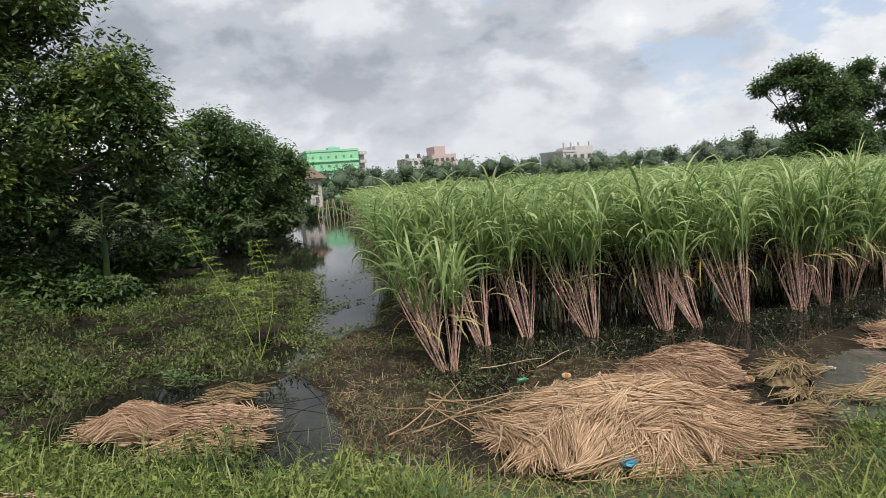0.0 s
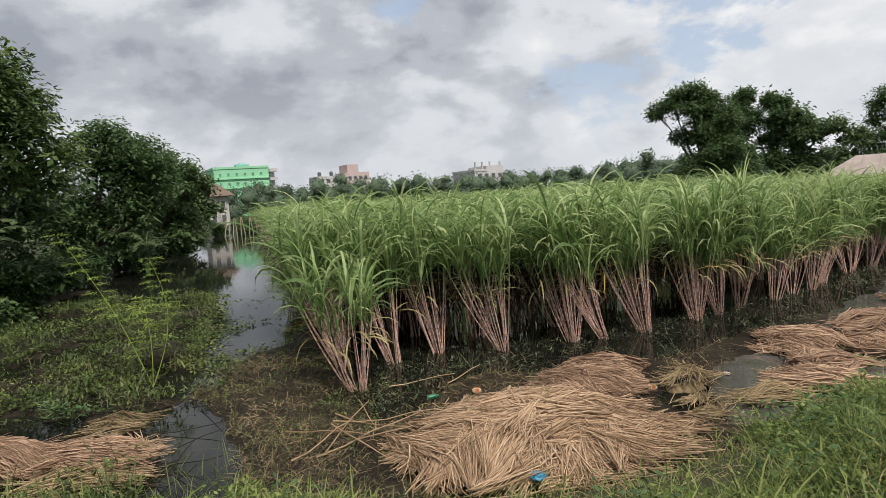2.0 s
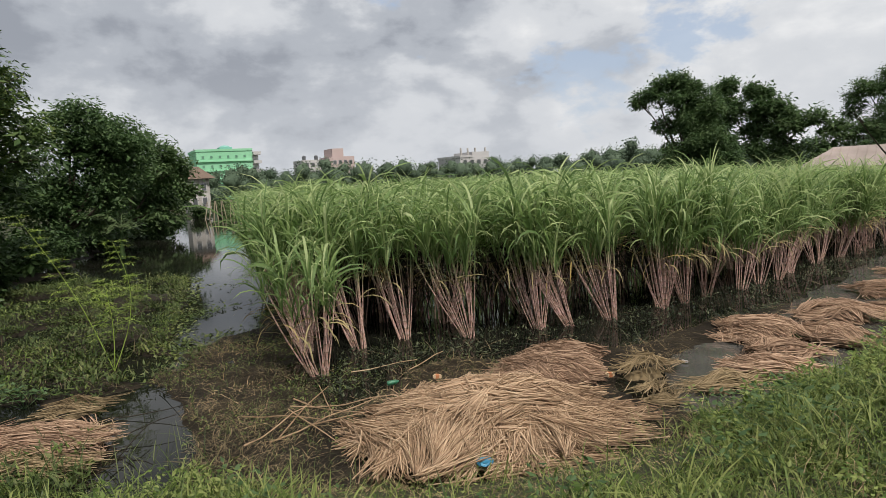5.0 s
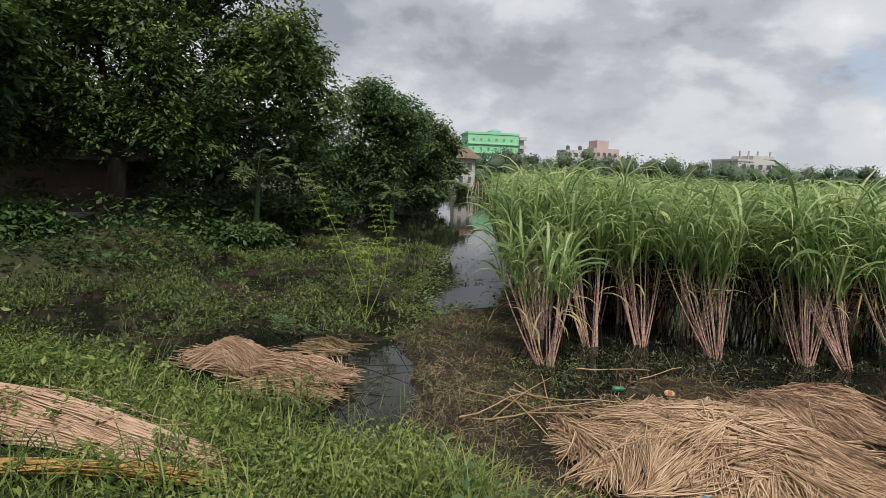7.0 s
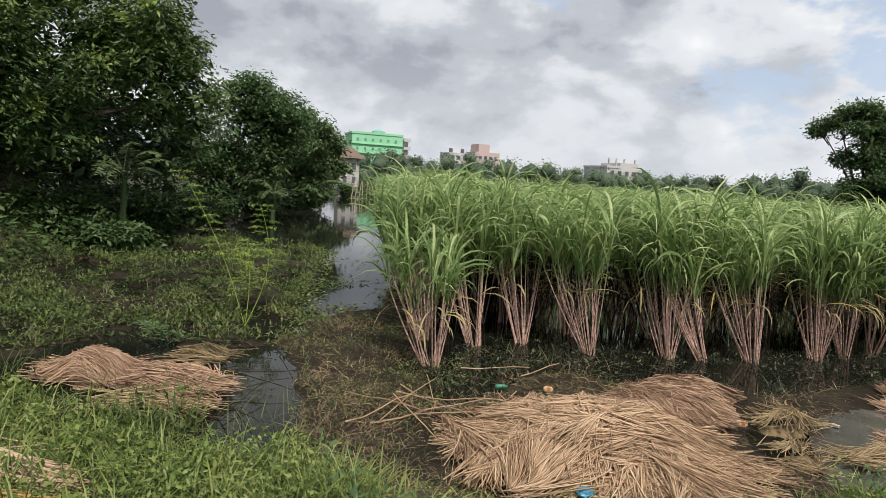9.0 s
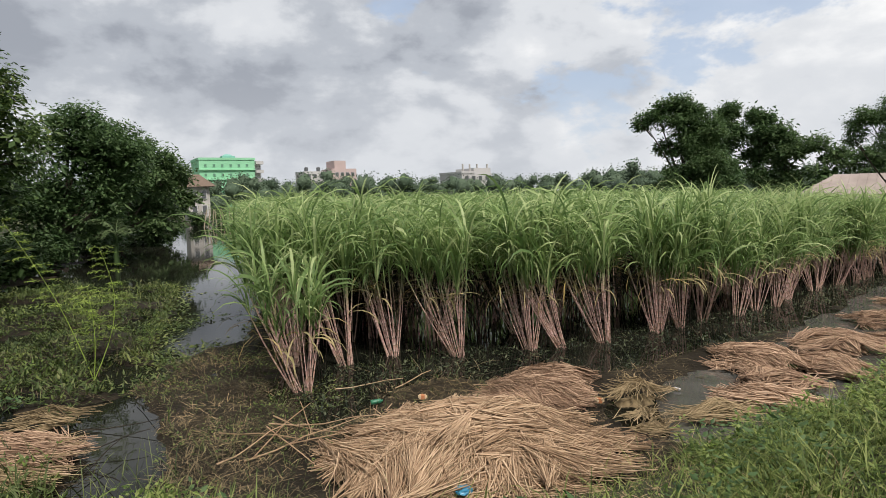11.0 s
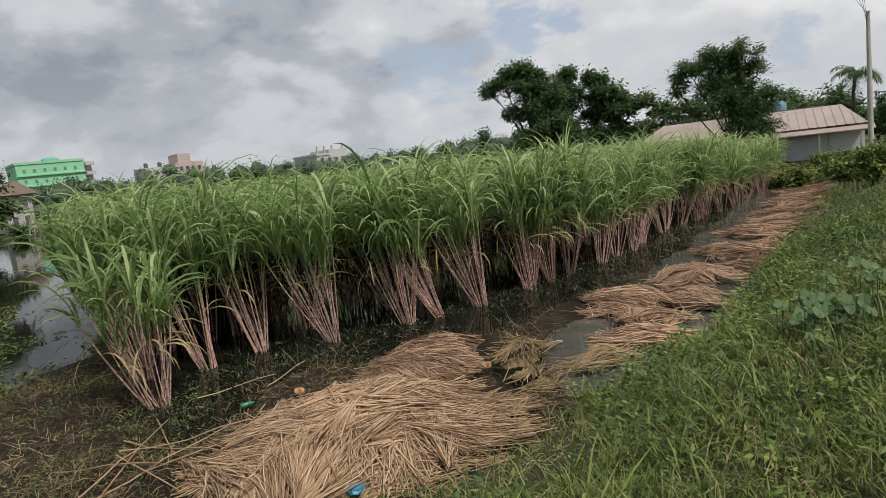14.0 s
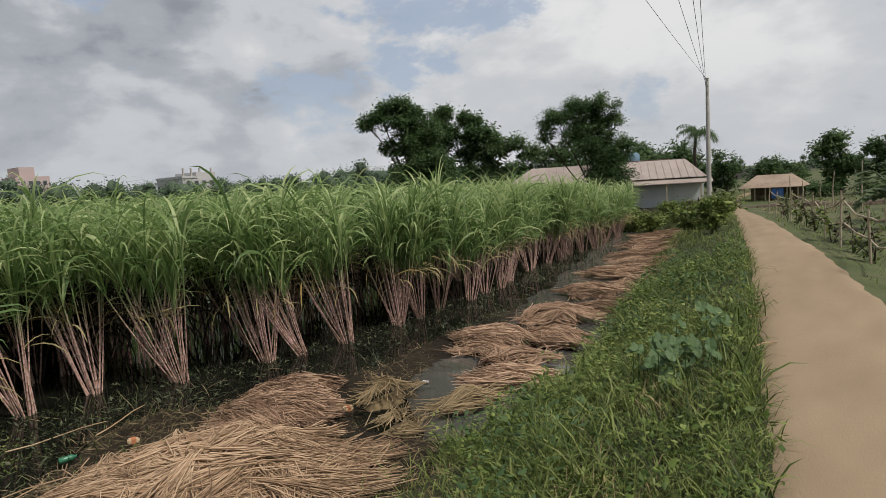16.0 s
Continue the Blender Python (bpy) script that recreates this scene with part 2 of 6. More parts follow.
def water_material():
    ma = bpy.data.materials.new("still_marsh_water")
    ma.use_nodes = True
    nt = ma.node_tree
    N, L = nt.nodes.new, nt.links.new
    b = nt.nodes["Principled BSDF"]
    tc = N("ShaderNodeTexCoord")
    n, r = N("ShaderNodeTexNoise"), N("ShaderNodeValToRGB")
    n.inputs["Scale"].default_value, n.inputs["Detail"].default_value = 0.9, 5
    L(tc.outputs["Object"], n.inputs["Vector"]), L(n.outputs[0], r.inputs[0])
    r.color_ramp.elements[0].position, r.color_ramp.elements[0].color = 0.35, (0.006, 0.007, 0.005, 1)
    r.color_ramp.elements[1].position, r.color_ramp.elements[1].color = 0.7, (0.018, 0.018, 0.013, 1)
    L(r.outputs[0], b.inputs["Base Color"])
    b.inputs["Roughness"].default_value = 0.03
    b.inputs["IOR"].default_value = 1.33
    b.inputs["Specular IOR Level"].default_value = 0.22
    n2, bp = N("ShaderNodeTexNoise"), N("ShaderNodeBump")
    n2.inputs["Scale"].default_value, n2.inputs["Detail"].default_value = 5, 3
    L(tc.outputs["Object"], n2.inputs["Vector"]), L(n2.outputs[0], bp.inputs["Height"])
    bp.inputs["Strength"].default_value, bp.inputs["Distance"].default_value = 0.06, 0.02
    L(bp.outputs[0], b.inputs["Normal"])
    return ma


def puddle_material():
    """Shallow clouded water over silt."""
    ma = material("clouded_puddle", [(0.035, 0.033, 0.028), (0.075, 0.073, 0.066), (0.11, 0.108, 0.10)], 2.0, 0.08, 0.05, 6, spec=0.5)
    return ma


def stalk_material():
    """Pink to cream cane with pale bloom and dark rings at the joints."""
    ma = bpy.data.materials.new("cane_stalk")
    ma.use_nodes = True
    nt = ma.node_tree
    N, L = nt.nodes.new, nt.links.new
    b = nt.nodes["Principled BSDF"]
    tc, oi, geo = N("ShaderNodeTexCoord"), N("ShaderNodeObjectInfo"), N("ShaderNodeNewGeometry")
    w, sep = N("ShaderNodeMath"), N("ShaderNodeSeparateXYZ")
    L(tc.outputs["Object"], sep.inputs[0])
    w.operation = "MULTIPLY_ADD"
    L(sep.outputs[2], w.inputs[0])
    w.inputs[1].default_value = 9.0
    r7 = N("ShaderNodeMath")
    r7.operation = "MULTIPLY_ADD"
    L(geo.outputs["Random Per Island"], r7.inputs[0])
    r7.inputs[1].default_value = 7.0
    L(oi.outputs["Random"], r7.inputs[2])
    L(r7.outputs[0], w.inputs[2])
    fr = N("ShaderNodeMath")
    fr.operation = "FRACT"
    L(w.outputs[0], fr.inputs[0])
    ring = N("ShaderNodeValToRGB")
    ring.color_ramp.elements[0].position, ring.color_ramp.elements[0].color = 0.0, (0.05, 0.025, 0.02, 1)
    ring.color_ramp.elements[1].position, ring.color_ramp.elements[1].color = 1.0, (0.34, 0.13, 0.15, 1)
    for p, c in ((0.14, (0.10, 0.04, 0.04)), (0.20, (0.56, 0.39, 0.37)), (0.60, (0.44, 0.22, 0.225))):
        e = ring.color_ramp.elements.new(p)
        e.color = (*c, 1)
    L(fr.outputs[0], ring.inputs[0])
    n = N("ShaderNodeTexNoise")
    n.inputs["Scale"].default_value, n.inputs["Detail"].default_value = 7, 5
    L(tc.outputs["Object"], n.inputs["Vector"])
    tint = N("ShaderNodeValToRGB")
    tint.color_ramp.elements[0].position, tint.color_ramp.elements[0].color = 0.35, (0.46, 0.38, 0.20, 1)
    tint.color_ramp.elements[1].position, tint.color_ramp.elements[1].color = 0.62, (0.60, 0.44, 0.36, 1)
    L(n.outputs[0], tint.inputs[0])
    mx = N("ShaderNodeMix")
    mx.data_type = "RGBA"
    pick = N("ShaderNodeValToRGB")
    pick.color_ramp.elements[0].position, pick.color_ramp.elements[1].position = 0.38, 0.9
    L(geo.outputs["Random Per Island"], pick.inputs[0])
    L(pick.outputs[0], mx.inputs[0]), L(ring.outputs[0], mx.inputs[6]), L(tint.outputs[0], mx.inputs[7])
    up, sheath = N("ShaderNodeMapRange"), N("ShaderNodeMix")
    up.inputs["From Min"].default_value, up.inputs["From Max"].default_value = 0.85, 1.35
    L(sep.outputs[2], up.inputs["Value"])
    sheath.data_type = "RGBA"
    sheath.inputs[7].default_value = (0.17, 0.25, 0.085, 1)
    L(up.outputs[0], sheath.inputs[0]), L(mx.outputs[2], sheath.inputs[6])
    L(sheath.outputs[2], b.inputs["Base Color"])
    b.inputs["Roughness"].default_value = 0.5
    return ma


M["water"], M["stalk"], M["puddle"] = water_material(), stalk_material(), puddle_material()


# ---- mesh helpers ----
rng = np.random.default_rng(7)


class Soup:
    """Collects quads and triangles with a material each, and makes one mesh of them."""

    def __init__(self):
        self.v, self.f, self.m, self.n, self.mats = [], [], [], 0, []

    def slot(self, key):
        if key not in self.mats:
            self.mats.append(key)
        return self.mats.index(key)

    def add(self, verts, faces, key):
        verts, faces = np.asarray(verts, float).reshape(-1, 3), np.asarray(faces, int)
        if len(faces) == 0:
            return self
        if faces.shape[1] == 3:
            faces = np.concatenate([faces, -np.ones((len(faces), 1), int) - self.n], 1)
        self.v.append(verts)
        self.f.append(faces + self.n)
        self.m.append(np.full(len(faces), self.slot(key)))
        self.n += len(verts)
        return self

    def mesh(self, name, smooth=False):
        v, f, m = np.concatenate(self.v), np.concatenate(self.f), np.concatenate(self.m)
        me = bpy.data.meshes.new(name)
        tri = f[:, 3] < 0
        sizes = np.where(tri, 3, 4)
        loops = f.ravel()[(f >= 0).ravel()]
        me.vertices.add(len(v))
        me.vertices.foreach_set("co", v.ravel())
        me.loops.add(len(loops))
        me.loops.foreach_set("vertex_index", loops.astype(np.int32))
        me.polygons.add(len(f))
        me.polygons.foreach_set("loop_start", np.r_[0, np.cumsum(sizes)[:-1]].astype(np.int32))
        me.polygons.foreach_set("material_index", m.astype(np.int32))
        me.polygons.foreach_set("use_smooth", np.full(len(f), smooth))
        for k in self.mats:
            me.materials.append(M[k])
        me.update(calc_edges=True)
        me.validate()
        return me


def put(name, soup, parent=None, label="", category="", group="", kind="", smooth=False, at=None):
    me = soup if isinstance(soup, bpy.types.Mesh) else soup.mesh(name, smooth)
    ob = new(name, me)
    if parent is not None:
        ob.parent = parent
    if at is not None:
        ob.matrix_basis = at
    return tagged(ob, label, category, group, kind)


def part(name, soup, parent, label="", smooth=False, at=None):
    return put(name, soup, parent, label, smooth=smooth, at=at)


def strips(p0, az, el, length, width, droop, seg=5, twist=0.0, power=1.4, fold=0.0, tip=0.02):
    """Arching blades: n of each; returns points and quads."""
    n = len(p0)
    t = np.linspace(0, 1, seg + 1)
    e = el[:, None] - droop[:, None] * t[None] ** power
    em = (e[:, 1:] + e[:, :-1]) / 2
    step = length[:, None] / seg
    hor = np.concatenate([np.zeros((n, 1)), np.cumsum(np.cos(em) * step, 1)], 1)
    ver = np.concatenate([np.zeros((n, 1)), np.cumsum(np.sin(em) * step, 1)], 1)
    d = np.stack([np.cos(az), np.sin(az)], 1)
    mid = np.zeros((n, seg + 1, 3))
    mid[:, :, :2] = p0[:, None, :2] + hor[:, :, None] * d[:, None]
    mid[:, :, 2] = p0[:, None, 2] + ver
    w = np.sin(np.clip(t * 0.9 + 0.12, 0, 1) * np.pi) ** 0.6
    w[-1] = tip
    side = np.stack([-d[:, 1], d[:, 0], np.full(n, twist)], 1)
    if np.ndim(twist):
        side[:, 2] = twist
    off = side[:, None] * (w[None, :, None] * width[:, None, None] / 2)
    v = np.stack([mid - off, mid + off], 2)
    base = np.arange(n)[:, None] * (seg + 1) * 2 + np.arange(seg)[None] * 2
    q = np.stack([base, base + 1, base + 3, base + 2], -1).reshape(-1, 4)
    return v.reshape(-1, 3), q


def tubes(paths, radii, sides=5, turn=False):
    """paths n x k x 3; radii n x k or k."""
    paths = np.asarray(paths, float)
    n, k, _ = paths.shape
    radii = np.broadcast_to(np.asarray(radii, float), (n, k))
    tan = np.gradient(paths, axis=1)
    tan /= np.linalg.norm(tan, axis=-1, keepdims=True) + 1e-9
    ref = np.where(np.abs(tan[..., 2:3]) > 0.8, np.array([1.0, 0, 0]), np.array([0, 0, 1.0]))
    a = np.cross(tan, ref)
    a /= np.linalg.norm(a, axis=-1, keepdims=True) + 1e-9
    b = np.cross(tan, a)
    ang = np.linspace(0, 2 * np.pi, sides, endpoint=False)[None] + (rng.uniform(0, 6.28, (n, 1)) if turn else 0.0) + np.zeros((n, 1))
    v = paths[:, :, None] + radii[:, :, None, None] * (np.cos(ang)[:, None, :, None] * a[:, :, None] + np.sin(ang)[:, None, :, None] * b[:, :, None])
    i, j, s = np.meshgrid(np.arange(n), np.arange(k - 1), np.arange(sides), indexing="ij")
    o = (i * k + j) * sides
    q = np.stack([o + s, o + (s + 1) % sides, o + sides + (s + 1) % sides, o + sides + s], -1).reshape(-1, 4)
    return v.reshape(-1, 3), q


def leaves(c, az, el, length, width, roll=None):
    """Pointed leaves folded along the midrib, from their stalk end c; n of each."""
    n = len(c)
    d = np.stack([np.cos(el) * np.cos(az), np.cos(el) * np.sin(az), np.sin(el)], 1)
    s = np.stack([-np.sin(az), np.cos(az), np.zeros(n)], 1)
    u = np.cross(d, s)
    if roll is not None:
        s, u = s * np.cos(roll)[:, None] + u * np.sin(roll)[:, None], u * np.cos(roll)[:, None] - s * np.sin(roll)[:, None]
    L, W = length[:, None], width[:, None]
    v = np.stack([c, c + d * L * 0.42 - s * W * 0.5 - u * W * 0.14, c + d * L - u * W * 0.1, c + d * L * 0.42 + s * W * 0.5 - u * W * 0.14], 1)
    o = np.arange(n)[:, None] * 4
    return v.reshape(-1, 3), o + np.array([0, 1, 2, 3])


def box(lo, hi):
    x0, y0, z0 = lo
    x1, y1, z1 = hi
    v = [(x0, y0, z0), (x1, y0, z0), (x1, y1, z0), (x0, y1, z0), (x0, y0, z1), (x1, y0, z1), (x1, y1, z1), (x0, y1, z1)]
    return v, [(0, 3, 2, 1), (4, 5, 6, 7), (0, 1, 5, 4), (1, 2, 6, 5), (2, 3, 7, 6), (3, 0, 4, 7)]


def uni(a, b, n):
    return rng.uniform(a, b, n)


def fbm(x, y, scale, seed=0.0):
    """Smooth cheap noise, about -1 to 1."""
    x, y = np.asarray(x, float) * scale + seed * 3.7, np.asarray(y, float) * scale - seed * 1.9
    s = np.sin(x * 1.7 + 1.3 * np.sin(y * 1.1)) + np.sin(y * 2.1 + 1.7 * np.sin(x * 0.9 + 2)) * 0.8
    s += 0.5 * np.sin(x * 4.3 + y * 3.1 + 1.1 * np.sin(y * 2.7)) + 0.35 * np.sin(x * 7.9 - y * 6.7 + 2 * np.sin(x * 3.3))
    return s / 2.3


# ---- plan of the land ----
def line(pts):
    a = np.array(pts, float)
    return lambda s: np.interp(s, a[:, 0], a[:, 1])


road_l = line([(-60, 12.5), (-6, 1.55), (4.2, -0.57), (5.7, -0.87), (8.3, -1.38), (13.4, -2.44), (23.7, -4.81), (45, -9.9), (60, -13.0), (90, -16)])
road_r = line([(-60, 14.3), (-6, 3.3), (4.2, 1.02), (9.6, -0.22), (13.6, -1.14), (17.4, -2.2), (20.1, -2.95), (28.4, -5.3), (45, -9.0), (60, -12), (90, -15)])
foot = line([(-60, -30), (-10, -10.5), (-3.7, -7.2), (-1.7, -6.4), (-0.8, -5.5), (0.05, -5.0), (1.7, -4.3), (2.1, -4.0), (3.4, -3.4), (4.6, -3.2), (7.4, -3.1), (9.4, -3.5), (12.2, -4.1), (18.2, -5.7), (23.2, -6.9), (28, -9), (45, -14), (90, -25)])
cane_x = line([(2.6, -7.3), (2.9, -7.45), (3.8, -8.3), (4.6, -8.35), (5.4, -7.8), (6.6, -7.5), (7.1, -7.2), (8.2, -7.3), (9.2, -7.2), (11.2, -7.3), (12.7, -7.5), (15.4, -8.1), (20.3, -8.4), (23.8, -9.0), (28, -10.2), (50, -18)])
cane_y = line([(-120, 30), (-60, 12.5), (-40, 9.0), (-20.4, 5.5), (-13.8, 4.2), (-10.4, 3.25), (-7.4, 2.8), (0, 2.0)])
west_y = line([(-200, 40), (-64, 8.2), (-48, 3.2), (-31, -1.0), (-22.7, -3.2), (-16, -3.9), (-13, -5.0), (-12, -6.6), (-9.5, -9), (0, -14)])
pond_lo = line([(-90, 16), (-64, 8.8), (-48, 3.9), (-37, 1.6), (-30, 0.4), (-24, -0.6), (-21, 0.6), (-19.5, 2.9), (-15, 2.1), (-11, 1.35), (-10.3, 1.3), (-9.6, 1.7), (-8.7, 1.3), (-8.4, 0.3), (-6.3, 0.12), (-5.0, 0.1), (-4.7, 0.4)])
pond_hi = line([(-90, 24), (-64, 13.5), (-40, 8.4), (-20.4, 5.6), (-13.7, 4.2), (-11.2, 2.9), (-10.3, 1.9), (-9.6, 1.2), (-8.7, 0.8), (-8.2, 0.95), (-7.5, 1.15), (-6.3, 0.95), (-5.0, 0.75), (-4.7, 0.4)])


def road_z(y):
    return 0.80 - 1.2 * smooth((np.asarray(y, float) - 19) / 35)


def smooth(x):
    x = np.clip(x, 0, 1)
    return x * x * (3 - 2 * x)


def pools(x, y):
    """Open water showing between the weed mats, 0 to 1."""
    return smooth((fbm(x, y * 1.6, 0.75, 21) + 0.45 * fbm(x, y, 2.6, 13) - 0.05) / 0.3) * smooth((-x - 7.5) / 1.5) * smooth((pond_lo(x) - y) / 0.5)


def land(x, y):
    """The height of the ground; the water stands at 0."""
    x, y = np.asarray(x, float), np.asarray(y, float)
    rl, rr, ft = road_l(y), road_r(y), foot(y)
    u = np.clip((x - ft) / (rl - ft), 0, 1)
    rz = road_z(y)
    bank = (rz - 0.02) * u ** 0.7
    bank = bank + 0.05 * fbm(x, y, 1.3) * smooth(u * 4) * smooth((1 - u) * 5)
    marsh = 0.035 + 0.03 * fbm(x, y, 0.9, 2) + 0.025 * fbm(x, y, 3.1, 5)
    # wet strip along the foot of the cane and the puddles beside the straw
    marsh = marsh - 0.15 * smooth(1.4 - np.abs(x - cane_x(y) - 0.4) / 1.0) * smooth((y - 2.2) / 0.8)
    marsh = marsh - 0.12 * smooth(1.2 - np.abs(x - ft + 1.0) / 1.2) * smooth((y - 5) / 1.0)
    marsh = marsh + (0.07 + 0.03 * fbm(x, y, 2.2, 9)) * smooth(1.3 - np.abs(x - ft + 2.15) / 0.5) * smooth((y - 5) / 1.0)
    inside = (x < cane_x(y)) & (y > cane_y(x))
    marsh = np.where(inside, -0.05 + 0.03 * fbm(x, y, 2), marsh)
    lo, hi = pond_lo(x), pond_hi(x)
    wob = 0.18 * fbm(x, y, 1.6, 4) * smooth((-x - 4) / 6)
    depth = np.minimum(y - lo + wob, hi - y + wob)
    marsh = np.where(x < -4.7, marsh - 0.4 * smooth((depth + 0.15) / 0.6), marsh)
    marsh = marsh - 0.18 * smooth(1.3 - np.hypot((x + 7.6) / 1.35, (y + 1.45) / 1.0))
    marsh = marsh - 0.16 * pools(x, y)
    # weed mat and the western bank
    mat = smooth((lo - y) / 1.5) * smooth((-x - 6) / 2)
    marsh = marsh + mat * 0.03
    west = smooth((west_y(x) - y + 0.3) / 1.8)
    marsh = marsh + west * (0.65 + 0.1 * fbm(x, y, 0.5, 8))
    z = np.where(x < ft, marsh, np.maximum(bank, marsh * (1 - smooth(u * 8))))
    right = rz - 0.03 - 0.2 * smooth((x - rr) / 1.2) * smooth((50 - y) / 30) + 0.03 * fbm(x, y, 0.8, 3)
    z = np.where(x > rl, np.where(x > rr, right, rz - 0.04), z)
    return z


def spread(a, b, step, far, grow):
    """Coordinates with an even step between a and b, then widening out to far."""
    mid = list(np.arange(a, b + step / 2, step))
    lo, hi, s = [], [], step
    p, q = a, b
    while p > -far:
        s *= grow
        p -= s
        q += s
        lo.append(p)
        hi.append(q)
    return np.array(lo[::-1] + mid + hi)


def grid_faces(nx, ny):
    i, j = np.meshgrid(np.arange(nx - 1), np.arange(ny - 1), indexing="ij")
    o = i * ny + j
    return np.stack([o, o + ny, o + ny + 1, o + 1], -1).reshape(-1, 4)


def build_ground():
    xs, ys = spread(-12, 1.5, 0.15, 2500, 1.11), spread(-4, 14, 0.15, 2500, 1.10)
    X, Y = np.meshgrid(xs, ys, indexing="ij")
    Z = land(X, Y)
    V = np.stack([X, Y, Z], -1).reshape(-1, 3)
    F = grid_faces(len(xs), len(ys))
    c = V[F].mean(1)
    wet = (c[:, 0] < foot(c[:, 1]) + 0.15) & (c[:, 1] > west_y(c[:, 0]) + 0.3) & (np.abs(c[:, 0]) < 110)
    s = Soup()
    s.add(V, F[wet], "mud")
    turf = ~wet & (((c[:, 1] < west_y(c[:, 0]) + 0.4) & (c[:, 0] < -6) & (c[:, 0] > -75)) | (c[:, 0] < road_l(c[:, 1]) + 0.3) & (c[:, 0] > foot(c[:, 1])) & (np.abs(c[:, 1]) < 40))
    for sel, key in ((turf, "turf"), (~wet & ~turf, "ground")):
        s.f.append(F[sel])
        s.m.append(np.full(sel.sum(), s.slot(key)))
    put("ground", s, label="wet mud and grassy soil of a marshy field edge", category="ground", kind="structure", smooth=True)
    w = Soup()
    V, F = box((-140, -20, -0.02), (-2.6, 29, 0.0))
    w.add(V, F, "water")
    put("water", w, label="still dark shallow water in a ditch and pond", category="water", kind="structure")
    p = Soup()
    Yp, U = np.meshgrid(np.arange(5.2, 26, 0.4), np.linspace(0, 1, 8), indexing="ij")
    west = foot(Yp) - 2.05 + 1.6 * (1 - smooth((Yp - 5.2) / 1.8)) + 0.2 * fbm(Yp, 0 * Yp, 1.7, 3)
    p.add(np.stack([west + (foot(Yp) + 0.1 - west) * U, Yp, 0 * Yp + 0.022], -1), grid_faces(*Yp.shape), "puddle")
    put("puddle_water", p, label="clouded grey shallow puddles among the straw", category="water", kind="structure")
    r = Soup()
    ys = np.arange(-40, 75, 0.12)
    us = np.linspace(0, 1, 15)
    Yg, U = np.meshgrid(ys, us, indexing="ij")
    a = road_l(Yg) + 0.04 * fbm(Yg, 0 * Yg, 1.7, 1) + 0.012 * fbm(Yg, 0 * Yg, 9, 2)
    b = road_r(Yg) + 0.06 * fbm(Yg, 0 * Yg, 1.3, 6) + 0.012 * fbm(Yg, 0 * Yg, 8, 3)
    Xg = a + (b - a) * U
    Zg = road_z(Yg) + 0.015 * np.sin(U * np.pi) - 0.07 * (np.abs(U - 0.5) * 2) ** 8 + 0.004 * fbm(Xg, Yg, 1.1) - 0.012 * np.exp(-((U - 0.3) / 0.09) ** 2) - 0.012 * np.exp(-((U - 0.72) / 0.09) ** 2)
    r.add(np.stack([Xg, Yg, Zg], -1), grid_faces(len(ys), len(us)), "road")
    put("road", r, label="narrow dry earth track on a low embankment", category="road", kind="structure", smooth=True)


build_ground()


# ---- sugarcane ----
def cane_stalk(h, lean, az, detail=True):
    """One cane from its own foot: the stem's points and the place and lean of its top."""
    t = np.linspace(0, 1, 6)
    out = np.tan(lean) * h * (t * 1.25 - 0.25 * t ** 2)
    return np.stack([out * np.cos(az), out * np.sin(az), h * t], 1)


def leaf_fan(s, p, h, n, rich=1.0, seg=7, low=0.55, base_az=0.0):
    """Leaves of one cane in two ranks: they rise steeply from the upper stem p (k x 3) and arch over late."""
    k = max(2, n // 4)
    t = rng.uniform(low, 1.0, n) ** 0.85
    t[:k] = rng.uniform(0.94, 1.0, k)
    c = np.stack([np.interp(t, np.linspace(0, 1, len(p)), p[:, i]) for i in range(3)], 1)
    az = base_az + np.pi * (np.arange(n) % 2) + rng.normal(0, 0.75, n)
    top = (t - low) / (1 - low)
    spear = np.arange(n) < k
    el = np.radians(np.where(spear, uni(76, 89, n), 66 + 14 * top + rng.normal(0, 7, n)))
    ln = rich * np.where(spear, uni(0.85, 1.3, n), uni(0.9, 1.5, n) * (0.85 + 0.2 * top))
    dr = np.radians(np.where(spear, uni(50, 130, n), uni(85, 160, n)))
    wd = uni(0.020, 0.038, n)
    v, q = strips(c, az, el, ln, wd, dr, seg, twist=rng.normal(0, 0.55, n), power=1.9)
    s.add(v, q, "cane_leaf")


